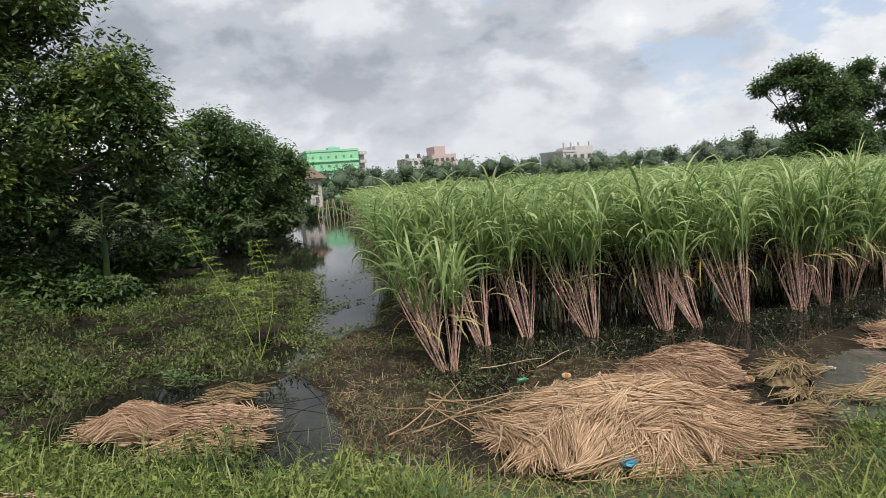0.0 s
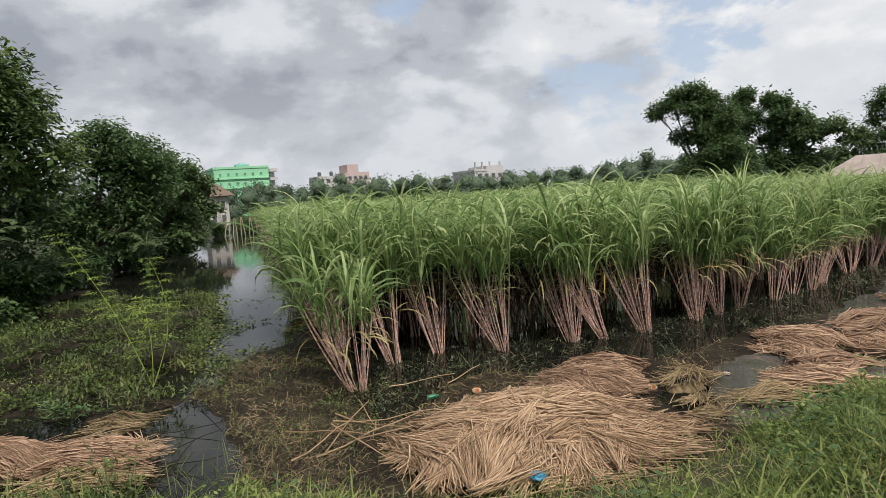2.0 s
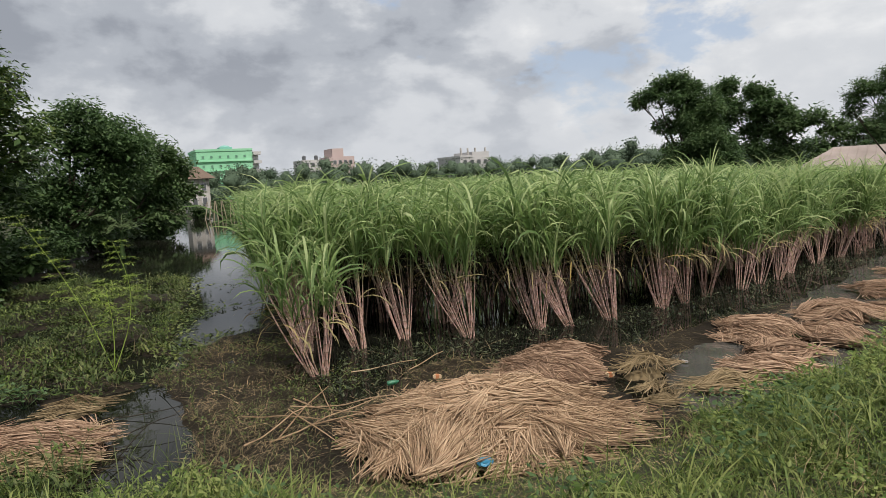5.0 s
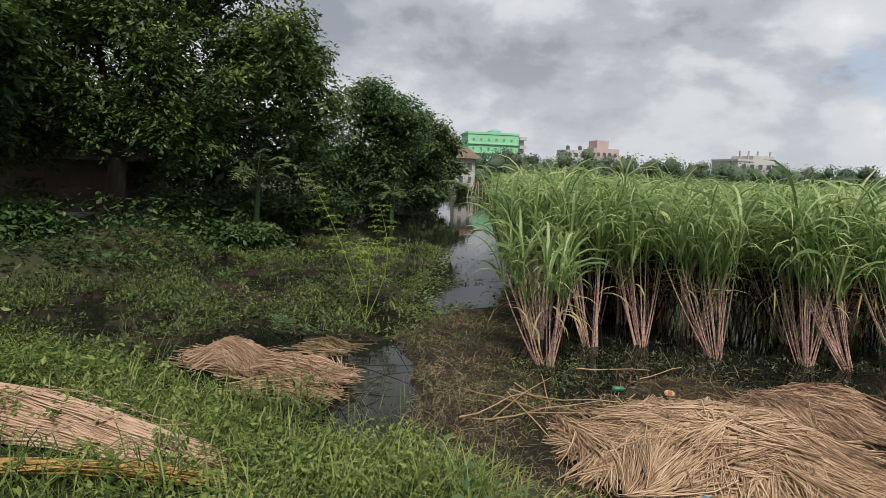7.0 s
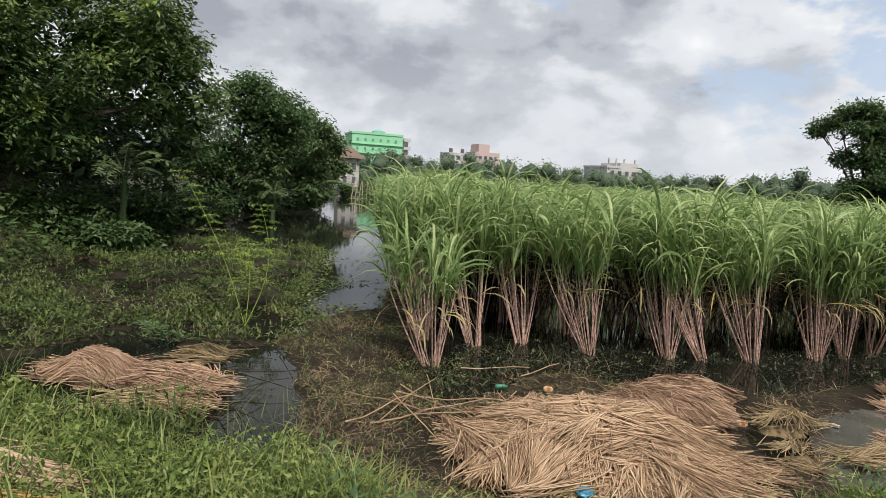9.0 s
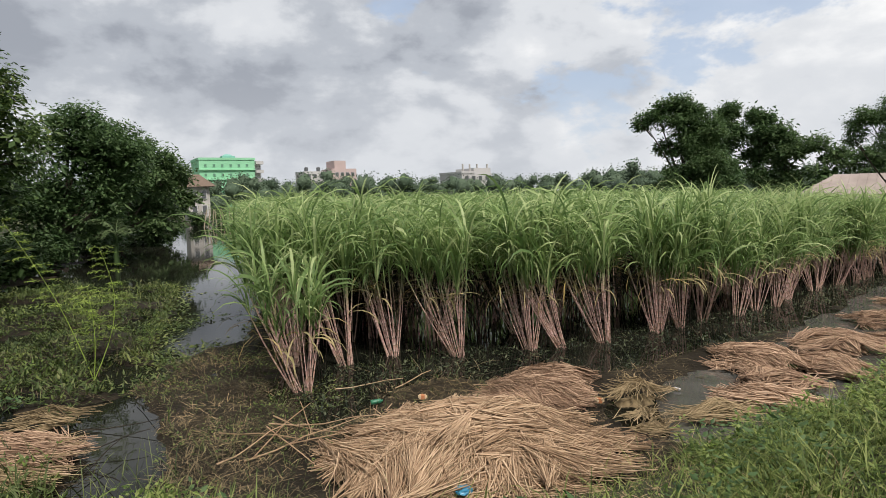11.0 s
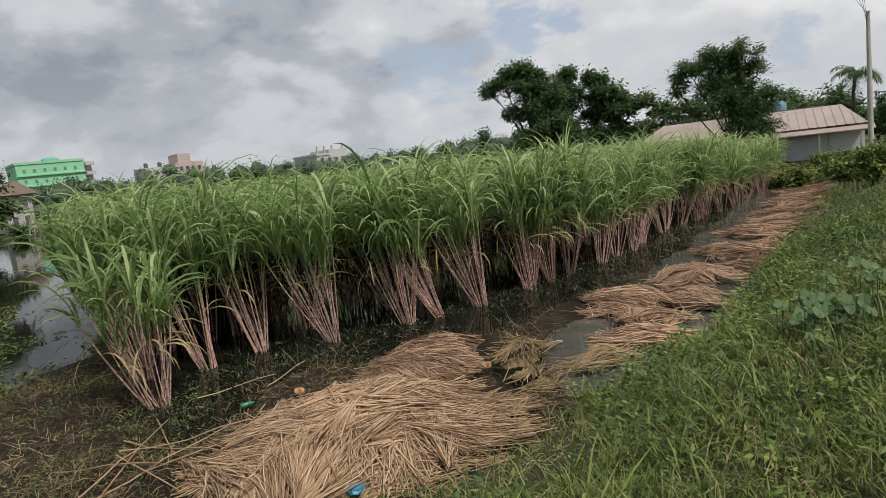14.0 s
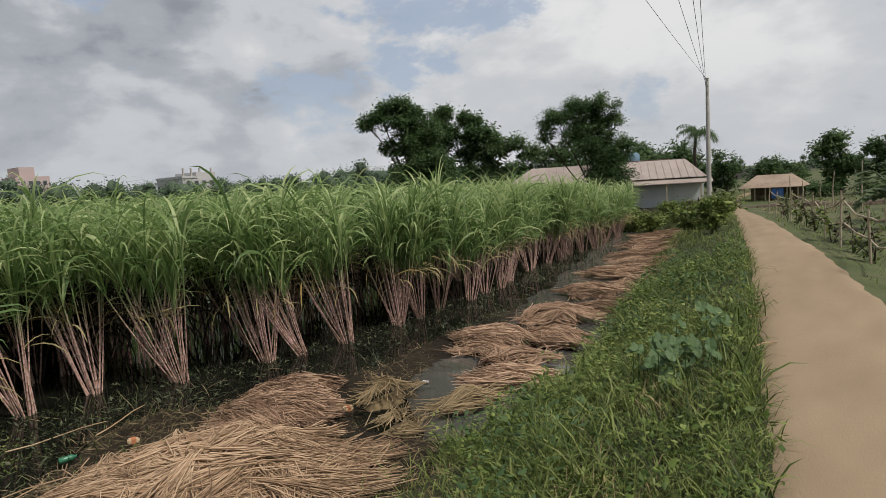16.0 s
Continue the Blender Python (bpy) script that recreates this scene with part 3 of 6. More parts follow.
def make_clump(name, stems, height, splay, dry, full, low=0.76):
    """A clump as a thing: stems as parts, each with its leaves under it."""
    root = new(name)
    root.empty_display_size = 0.2
    bias = np.array([-0.10, -0.13]) + rng.normal(0, 0.06, 2)
    for i in range(stems):
        a = rng.uniform(0, 2 * np.pi)
        out = rng.uniform(0.0, 1.0) ** 0.7 * splay * 1.7 + abs(rng.normal(0, 0.05))
        vec = bias + out * np.array([np.cos(a), np.sin(a)])
        az, lean = math.atan2(vec[1], vec[0]), min(0.5, math.hypot(*vec))
        h = height * rng.choice([rng.uniform(0.56, 0.72), rng.uniform(0.44, 0.56)], p=[0.8, 0.2])
        p = cane_stalk(h, lean, az)
        r0 = rng.uniform(0.01, 0.12)
        foot_at = Matrix.Translation((r0 * np.cos(a), r0 * np.sin(a), -0.04))
        s = Soup()
        rad = rng.uniform(0.0072, 0.0108)
        v, q = tubes(p[None], np.linspace(1.1, 0.8, 6) * rad, 6)
        s.add(v, q, "stalk")
        st = part("stalk", s, root, smooth=True, at=foot_at)
        f = Soup()
        leaf_fan(f, p, h, int(rng.integers(full - 2, full + 2)), rich=height / 2.7, low=low, base_az=az)
        if rng.random() < dry:
            k = 2
            c = np.repeat(p[3][None], k, 0)
            v, q = strips(c, az + rng.normal(0, 1.2, k), np.radians(uni(10, 45, k)), uni(0.5, 0.85, k), uni(0.014, 0.024, k), np.radians(uni(70, 130, k)), 5, twist=0.4)
            f.add(v, q, "cane_dry")
        part("leaves", f, st)
    return tagged(root, "tall sugarcane clump with pinkish stems and arching green leaves", "sugarcane", "sugarcane along the field edge")


def clump_soup(height, stems, per, seg, with_stems=True, low=0.5):
    s = Soup()
    for i in range(stems):
        az = rng.uniform(0, 2 * np.pi)
        h = height * rng.uniform(0.48, 0.66)
        p = cane_stalk(h, abs(rng.normal(0, 0.16)), az) + np.array([rng.normal(0, 0.14), rng.normal(0, 0.14), 0])
        if with_stems:
            v, q = tubes(p[None], np.linspace(1.1, 0.8, 6) * 0.012, 4)
            s.add(v, q, "stalk")
        leaf_fan(s, p, h, per, rich=height / 2.6, seg=seg, low=max(low, 0.6), base_az=az)
    return s


def cane_height(x, y):
    return 2.72 - 0.035 * np.clip(y - 9, 0, 20) * np.clip((x + 22) / 10, 0, 1)


FRONT = [(-7.45, 2.85, 0.74, 0.20), (-8.35, 3.80, 1.0, 0.16), (-8.40, 4.62, 1.0, 0.13), (-7.80, 5.45, 0.95, 0.15), (-7.50, 6.64, 0.98, 0.14), (-7.30, 7.16, 0.95, 0.13), (-7.17, 7.90, 1.0, 0.14), (-7.18, 9.20, 0.97, 0.14)]


def build_cane():
    for x, y, k, sp in FRONT:
        ob = make_clump("sugarcane_clump", 18, 2.72 * k, sp, 0.4 if y > 3.5 else 0.8, 12 if y > 3.5 else 9, 0.72)
        ob.matrix_basis = pose(x, y, 0.0)
    kinds = [make_clump("sugarcane_clump", 14, 2.7, 0.15, 0.4, 12, 0.70) for _ in range(5)]
    skirted = [make_clump("sugarcane_clump", 13, 2.7, 0.14, 0.6, 18, 0.42) for _ in range(4)]
    used = set()
    spots = []
    for y in np.arange(10.0, 26.0, 0.75):
        spots.append((float(cane_x(y)) + rng.normal(0, 0.10), y + rng.normal(0, 0.12)))
    for y in np.arange(4.2, 20.0, 0.9):
        spots.append((float(cane_x(y)) - 1.3 + rng.normal(0, 0.12), y + rng.normal(0, 0.15)))
    for x in np.arange(-8.6, -22, -0.8):
        spots.append((x + rng.normal(0, 0.1), float(cane_y(x)) + 0.25 + rng.normal(0, 0.12)))
    for i, (x, y) in enumerate(spots):
        k = float(cane_height(x, y)) / 2.7 * rng.uniform(0.92, 1.05)
        m = pose(x, y, 0.0, 0, 0, rng.uniform(0, 360)) @ Matrix.Diagonal((k, k, k, 1))
        pool = skirted if y > 9.4 else kinds
        src = pool[i % len(pool)]
        if src.name in used:
            copy_thing(src, Matrix()).matrix_basis = m
        else:
            used.add(src.name)
            src.matrix_basis = m
    # the rest of the field, too many to count
    near = [clump_soup(2.7, 8, 10, 5) for _ in range(5)]
    far = [clump_soup(2.7, 5, 6, 3, False, 0.75) for _ in range(5)]
    out = Soup()
    dat = {}
    for tag, kind in (("n", near), ("f", far)):
        for i, s in enumerate(kind):
            dat[tag, i] = (np.concatenate(s.v), [(np.concatenate([f for f, m in zip(s.f, s.m) if m[0] == s.slot(k)]), k) for k in s.mats])
    pts = []
    for y in np.arange(3.2, 47, 0.9):
        x = float(cane_x(y)) - 1.8
        if y > 27.5:
            x = -10.5 - (y - 27.5) * 1.6
        while x > -72:
            d = math.hypot(x, y)
            if y > float(cane_y(x)) + 0.7:
                pts.append((x, y, d))
            x -= 0.85 if d < 22 else (1.15 if d < 40 else 1.6)
    for x, y, d in pts:
        if d > 30 and rng.random() < 0.25:
            continue
        v, fs = dat["n" if d < 14 or x > float(cane_x(y)) - 5.5 or y < float(cane_y(x)) + 3.5 else "f", int(rng.integers(5))]
        a = rng.uniform(0, 6.28)
        k = float(cane_height(x, y)) / 2.7 * rng.uniform(0.92, 1.06)
        kw = k * (1.0 if d < 30 else 1.35)
        R = np.array([[np.cos(a) * kw, -np.sin(a) * kw, 0], [np.sin(a) * kw, np.cos(a) * kw, 0], [0, 0, k]])
        vv = v @ R.T + np.array([x + rng.normal(0, 0.15), y + rng.normal(0, 0.15), -0.04])
        n0 = out.n
        for j, (f, key) in enumerate(fs):
            if j == 0:
                out.add(vv, f, key)
            else:
                out.f.append(f + n0)
                out.m.append(np.full(len(f), out.slot(key)))
    # dead leaves coloured almost black to deepen the shade behind the front stems
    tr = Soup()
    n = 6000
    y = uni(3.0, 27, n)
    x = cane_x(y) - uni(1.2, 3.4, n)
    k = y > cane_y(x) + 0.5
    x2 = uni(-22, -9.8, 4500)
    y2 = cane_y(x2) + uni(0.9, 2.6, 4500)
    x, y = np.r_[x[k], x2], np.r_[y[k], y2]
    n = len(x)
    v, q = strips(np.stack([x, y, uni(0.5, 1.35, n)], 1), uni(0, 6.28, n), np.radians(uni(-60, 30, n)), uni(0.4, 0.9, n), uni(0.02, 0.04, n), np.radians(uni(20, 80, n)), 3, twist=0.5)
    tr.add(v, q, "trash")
    put("cane_trash", tr, label="near-black dead leaves standing in for shade inside the cane", category="dead leaves", kind="stuff")
    put("sugarcane_field", out, label="dense field of tall green sugarcane standing in wet mud", category="sugarcane", kind="stuff")


build_cane()


# ---- jute straw ----
def mound(s, cx, cy, rx, ry, high, key, az=0.0, z0=0.0):
    """The packed body under the loose stems."""
    u, w = np.linspace(0.0, 1, 9), np.linspace(0, 2 * np.pi, 29)
    U, Wn = np.meshgrid(u, w, indexing="ij")
    k = 1 + 0.12 * np.sin(Wn * 3 + cx) + 0.08 * np.sin(Wn * 7 + cy)
    px, py = U * rx * k * np.cos(Wn), U * ry * k * np.sin(Wn)
    X = cx + px * np.cos(az) - py * np.sin(az)
    Y = cy + px * np.sin(az) + py * np.cos(az)
    Z = np.maximum(land(X, Y), 0) * 0.6 + z0 + high * (1 - U ** 2.2) * (0.92 + 0.08 * fbm(X, Y, 6)) - 0.05 * U ** 6 + 0.012 * fbm(X, Y, 14)
    s.add(np.stack([X, Y, Z], -1), grid_faces(len(u), len(w)), key)


def heap(label, body, tufts, key, group="drying jute heaps", star=None):
    """body: centre, half-axes, height, turn. tufts: number, azimuth, its spread, length, stems in each."""
    cx, cy, rx, ry, high, az = body
    root = tagged(new("jute_heap"), label, "jute straw", group)
    s = Soup()
    mound(s, cx, cy, rx * 0.9, ry * 0.9, high * 0.6, key, az)
    part("bed", s, root, smooth=True)
    count, base, dev, length, stems = tufts
    spots = []
    for k in range(count):
        r, a = math.sqrt((k + 0.5) / count) * 0.92, k * 2.39996 + cx
        px, py = rx * r * math.cos(a), ry * r * math.sin(a)
        x, y = cx + px * math.cos(az) - py * math.sin(az), cy + px * math.sin(az) + py * math.cos(az)
        spots.append((x, y, r, base + rng.normal(0, dev)))
    for k in range(star[2] if star else 0):
        a = 2 * math.pi * k / star[2] + rng.normal(0, 0.12)
        d = rng.uniform(0.26, 0.42)
        spots.append((star[0] + d * math.cos(a), star[1] + d * math.sin(a), 0.0, a))
    f = Soup()
    t = np.linspace(0, 1, 4)
    loose = []
    for x, y, r, a in spots:
        n = stems
        ln = length * rng.uniform(0.6, 1.15, n)
        fan = rng.normal(0, 0.14, n)
        off = rng.normal(0, 0.075, n)
        along = ln[:, None] * (t - 0.5)[None] + rng.normal(0, 0.06, n)[:, None]
        pivot = (t if rng.random() < 0.5 else 1 - t)[None]
        across = off[:, None] * (0.25 + 1.2 * pivot) + (fan * ln)[:, None] * pivot ** 1.3 + rng.normal(0, 0.045, n)[:, None] * np.sin(t * 3.1)[None]
        X = x + along * math.cos(a) - across * math.sin(a)
        Y = y + along * math.sin(a) + across * math.cos(a)
        u, w = X - cx, Y - cy
        q2 = ((u * math.cos(az) + w * math.sin(az)) / rx) ** 2 + ((w * math.cos(az) - u * math.sin(az)) / ry) ** 2
        g = np.maximum(land(X, Y), 0.0)
        lift = rng.uniform(0.01, 0.14) + (0.06 if r == 0.0 else 0.0)
        Z = g * 0.7 + high * np.clip(1.02 - q2, 0, 1) ** 0.8 + lift + rng.uniform(0, 0.035, n)[:, None] + rng.normal(0, 0.04, n)[:, None] * (t - 0.5)[None]
        Z = np.maximum(Z, g + 0.006)
        P = np.stack([X, Y, Z], -1)
        rad = rng.uniform(0.7, 1.3, n)[:, None] * (0.0046 if cy < 7 else 0.0062) * np.linspace(1.1, 0.7, 4)[None]
        k = 12 if star and r < 0.6 else 0
        if k:
            loose += list(zip(P[:k] + np.array([0, 0, 0.012]), rad[:k] * 1.25))
        v, q = tubes(P[k:], rad[k:], 4 if cy < 10 else 3, True)
        f.add(v, q, key)
    tagged(part("straw_layer", f, root, smooth=True), kind="stuff")
    for p, r in loose[:280]:
        o = Soup()
        v, q = tubes(p[None], r[None], 5, True)
        o.add(v, q, key)
        part("straw", o, root, smooth=True)
    return root


def build_straw():
    R = radians
    heap("large sprawling heap of pale dry jute straw on wet mud", (-4.45, 3.55, 1.2, 1.3, 0.27, R(15)), (120, R(60), 1.5, 0.72, 50), "straw", star=(-4.32, 3.5, 9))
    heap("low skirt of pale jute straw beside the large heap", (-4.5, 2.75, 0.6, 0.5, 0.14, R(40)), (14, R(15), 0.45, 0.85, 45), "straw")
    heap("low skirt of pale jute straw beside the large heap", (-3.85, 4.15, 0.45, 0.6, 0.14, R(10)), (14, R(75), 0.35, 0.95, 60), "straw")
    heap("spread of pinkish jute straw on wet mud", (-5.5, 5.25, 0.5, 0.8, 0.17, R(25)), (34, R(205), 0.4, 0.55, 80), "straw_pink")
    heap("small sheaf of faded jute straw in a puddle", (-4.75, 6.1, 0.25, 0.4, 0.08, R(10)), (6, R(80), 0.7, 0.42, 30), "straw_old")
    heap("small sheaf of faded jute straw in a puddle", (-4.05, 5.6, 0.25, 0.3, 0.04, R(10)), (5, R(65), 0.9, 0.42, 22), "straw_old")
    heap("small sheaf of faded jute straw in a puddle", (-3.8, 6.3, 0.2, 0.28, 0.12, R(10)), (6, R(240), 0.3, 0.6, 36), "straw_old")
    for x, y, rx, ry, hi, az, n in [(-4.85, 8.55, 0.55, 0.55, 0.2, 190, 13), (-4.05, 9.05, 0.45, 0.35, 0.12, 170, 9), (-3.75, 7.2, 0.5, 0.32, 0.1, 185, 9), (-4.1, 7.95, 0.5, 0.2, 0.09, 175, 7),
                                    (-4.75, 10.35, 0.6, 0.45, 0.16, 200, 11), (-4.25, 11.5, 0.45, 0.3, 0.08, 190, 7), (-5.1, 12.7, 0.6, 0.5, 0.12, 195, 10), (-4.6, 13.9, 0.5, 0.4, 0.1, 180, 8),
                                    (-5.6, 15.0, 0.65, 0.5, 0.12, 195, 9), (-5.4, 16.5, 0.65, 0.5, 0.1, 190, 8), (-6.1, 18.0, 0.75, 0.55, 0.12, 195, 9), (-6.4, 19.8, 0.75, 0.6, 0.1, 190, 8), (-6.9, 21.6, 0.85, 0.65, 0.12, 190, 8), (-7.3, 23.6, 0.85, 0.7, 0.1, 190, 8)]:
        heap("flat heap of brown jute straw beside grassy bank", (x, y, rx, ry, hi, R(az)), (n + 4, R(az - 8), 0.55, rx * 1.15, 44 if y < 12 else 30), "straw_pink")
    heap("sodden jute heap half sunk in the ditch", (-7.3, -1.12, 0.42, 0.42, 0.22, R(60)), (13, R(80), 0.45, 0.8, 56), "straw_pink")
    heap("sodden jute heap half sunk in the ditch", (-6.75, -0.3, 0.45, 0.55, 0.12, R(60)), (14, R(65), 0.5, 0.85, 52), "straw_pink")
    heap("faded wet sheaf of jute at the puddle's edge", (-7.75, -0.05, 0.12, 0.3, 0.10, R(55)), (3, R(58), 0.1, 0.7, 26), "straw_old")
    heap("faded wet sheaf of jute at the puddle's edge", (-6.4, -0.35, 0.3, 0.5, 0.07, R(75)), (8, R(85), 0.3, 0.9, 40), "straw_old")
    # long fibres thrown over the bank
    hank = tagged(new("jute_fibre_hank"), "long pale hank of jute fibre thrown over grass", "jute fibre")
    far_side = np.array([(-5.9, -4.2), (-5.45, -3.1), (-5.2, -2.35), (-4.6, -1.5), (-4.25, -0.75)])
    near_side = np.array([(-4.7, -3.7), (-4.42, -2.8), (-4.26, -2.1), (-4.02, -1.35), (-3.66, -0.35)])

    def strand(a, t0, t1, k=9):
        t = np.linspace(t0, t1, k)
        u = np.clip(a + 0.12 * np.sin(t * 5.0 + a * 4) + rng.normal(0, 0.12) * np.sin(t * 3.5 + rng.uniform(0, 6)) + rng.normal(0, 0.16) * np.clip(t - 0.7, 0, 1) * 3, -0.25, 1.25)
        knots = np.linspace(0, 1, 5)
        q = [np.interp(t, knots, side[:, i]) for side in (far_side, near_side) for i in range(2)]
        x = q[0] + (q[2] - q[0]) * u + rng.normal(0, 0.01, k)
        y = q[1] + (q[3] - q[1]) * u + rng.normal(0, 0.01, k)
        x[1:-1] = (x[:-2] + 2 * x[1:-1] + x[2:]) / 4
        y[1:-1] = (y[:-2] + 2 * y[1:-1] + y[2:]) / 4
        z = np.maximum(land(x, y), 0) + 0.06 + 0.27 * np.clip(1 - (2 * u - 1) ** 2, 0, 1) ** 0.7 * (1.05 - 0.65 * t) * rng.uniform(0.75, 1.05) + rng.uniform(0, 0.03)
        return np.stack([x, y, z], -1)

    body = Soup()
    U, T = np.meshgrid(np.linspace(0.06, 0.94, 9), np.linspace(0, 0.9, 17), indexing="ij")
    q = [np.interp(T, np.linspace(0, 1, 5), side[:, i]) for side in (far_side, near_side) for i in range(2)]
    X, Y = q[0] + (q[2] - q[0]) * U, q[1] + (q[3] - q[1]) * U
    body.add(np.stack([X, Y, np.maximum(land(X, Y), 0) + 0.04 + 0.24 * np.clip(1 - (2 * U - 1) ** 2, 0, 1) ** 0.7 * (1.05 - 0.65 * T)], -1), grid_faces(9, 17), "fibre")
    part("bed", body, hank, smooth=True)
    for lo, hi in ((0.0, 0.35), (0.3, 0.7), (0.65, 1.0)):
        f = Soup()
        P = np.stack([strand(rng.uniform(lo, hi), rng.uniform(0, 0.2), rng.uniform(0.75, 1.0)) for _ in range(260)])
        v, q = tubes(P, 0.0062 * np.linspace(1.1, 0.7, 9), 3, True)
        f.add(v, q, "fibre")
        tagged(part("lock", f, hank, smooth=True), kind="stuff")
    for i in range(70):
        o = Soup()
        p = strand(rng.uniform(-0.1, 1.1), rng.uniform(0, 0.3), rng.uniform(0.85, 1.0))
        v, q = tubes((p + np.array([0, 0, 0.015]))[None], 0.0068 * np.linspace(1.1, 0.7, 9), 5, True)
        o.add(v, q, "fibre")
        part("strand", o, hank, smooth=True)
    for i in range(12):
        o = Soup()
        t = np.linspace(0, 1, 7)
        x0, y0, a, ln = -5.35 + 0.07 * i + rng.normal(0, 0.06), -2.5 + 0.10 * i, R(75) + rng.normal(0, 0.3), rng.uniform(0.5, 0.9)
        x, y = x0 + t * ln * np.cos(a) + 0.08 * np.sin(t * 3), y0 + t * ln * np.sin(a)
        z = np.maximum(land(x, y), 0) + 0.16 + 0.06 * np.sin(t * 2.6 + i)
        v, q = tubes(np.stack([x, y, z], -1)[None], np.linspace(0.006, 0.004, 7), 5, True)
        o.add(v, q, "fibre")
        part("strand", o, hank, smooth=True)
    hold = tagged(new("jute_sheaf"), "narrow bundle of amber jute sticks in grass", "jute sticks")
    for i in range(90):
        o = Soup()
        t = np.linspace(-0.5, 0.5, 5)
        a, ln, w = R(86) + rng.normal(0, 0.04), rng.uniform(1.2, 1.8), rng.normal(0, 0.05)
        m = rng.uniform(-0.15, 0.15)
        x, y = -3.62 + t * ln * np.cos(a) - w * np.sin(a), -1.40 + m + t * ln * np.sin(a) + w * np.cos(a)
        z = np.maximum(land(x, y), 0) + 0.09 + rng.uniform(0, 0.05) + 0.012 * np.sin(t * 4 + i)
        v, q = tubes(np.stack([x, y, z], -1)[None], np.linspace(0.006, 0.004, 5), 5)
        o.add(v, q, "amber")
        part("stick", o, hold, smooth=True)
    # crossed loose sticks at the edge of the heap
    for cx, cy, az, ln, *wet in [(-5.75, 2.45, 20, 1.5), (-5.9, 2.6, 60, 1.2), (-5.6, 2.3, 100, 1.3), (-6.0, 2.2, 140, 1.4), (-5.5, 2.1, 5, 1.3), (-5.9, 1.9, 35, 1.1), (-5.4, 2.6, 75, 1.0), (-6.2, 2.5, 170, 1.1), (-5.7, 1.8, 120, 0.9), (-7.0, 3.6, 70, 0.9), (-6.9, 4.2, 110, 0.7), (-6.7, 2.9, 40, 0.8, 1), (-6.5, 5.2, 75, 0.7, 1), (-6.6, 6.3, 120, 0.6, 1), (-6.2, 0.45, 150, 0.8, 1), (-6.6, 0.6, 100, 0.7, 1), (-7.2, 0.7, 60, 0.9, 1), (-5.8, 0.5, 20, 0.6, 1), (-7.6, 1.0, 10, 1.1, 1), (-8.0, 1.15, 170, 1.0, 1)]:
        t = np.linspace(-0.5, 0.5, 5)
        x, y = cx + t * ln * np.cos(R(az)), cy + t * ln * np.sin(R(az))
        z = np.maximum(land(x, y), 0) + 0.03 + rng.uniform(0, 0.06) + 0.05 * (t + 0.5) + 0.02 * np.sin(t * 5)
        s = Soup()
        v, q = tubes(np.stack([x, y, z], -1)[None], np.linspace(0.008, 0.005, 5) * (0.8 if wet else 1.0), 6)
        s.add(v, q, "trash" if wet else "straw")
        put("loose_stick", s, label="dark wet stick lying over the puddle" if wet else "loose pale jute stick lying on mud", category="stick", group="loose jute sticks", smooth=True)


build_straw()


# ---- grass, weeds and litter of the marsh ----
def scatter(n, x0, x1, y0, y1, keep):
    x, y = uni(x0, x1, n), uni(y0, y1, n)
    k = keep(x, y)
    return x[k], y[k]


def grass_patch(name, label, x, y, key, h, w, lean=(40, 85), droop=(20, 110), seg=3, category="grass"):
    n = len(x)
    s = Soup()
    z = np.maximum(land(x, y), -0.02) - 0.01
    v, q = strips(np.stack([x, y, z], 1), uni(0, 6.28, n), np.radians(uni(*lean, n)), uni(*h, n) * (0.95 + 0.35 * np.clip(fbm(x, y, 1.9, 4), -0.7, 1)), uni(*w, n), np.radians(uni(*droop, n)), seg, twist=rng.normal(0, 0.3, n))
    s.add(v, q, key)
    return put(name, s, label=label, category=category, kind="stuff")


def leaf_patch(name, label, x, y, key, size, up=(0, 0.12), el=(-10, 50), ratio=0.5, category="weeds"):
    n = len(x)
    s = Soup()
    z = np.maximum(land(x, y), 0.0) + uni(*up, n)
    ln = uni(*size, n)
    v, q = leaves(np.stack([x, y, z], 1), uni(0, 6.28, n), np.radians(uni(*el, n)), ln, ln * ratio * uni(0.7, 1.2, n), rng.normal(0, 0.4, n))
    s.add(v, q, key)
    return put(name, s, label=label, category=category, kind="stuff")


def on_bank(x, y):
    u = (x - foot(y)) / (road_l(y) - foot(y))
    low = 0.44 * smooth((y - 0.9) / 0.8) * smooth((5.2 - y) / 1.0)   # bare slope beside the big heap
    return (u > low - 0.04 + 0.05 * fbm(x, y, 2)) & (u < 1.03 + 0.025 * fbm(x, y, 3) + 0.02 * fbm(x, y, 9)) & ~((np.hypot(x - 0.5, y - 0.3) < 0.8))


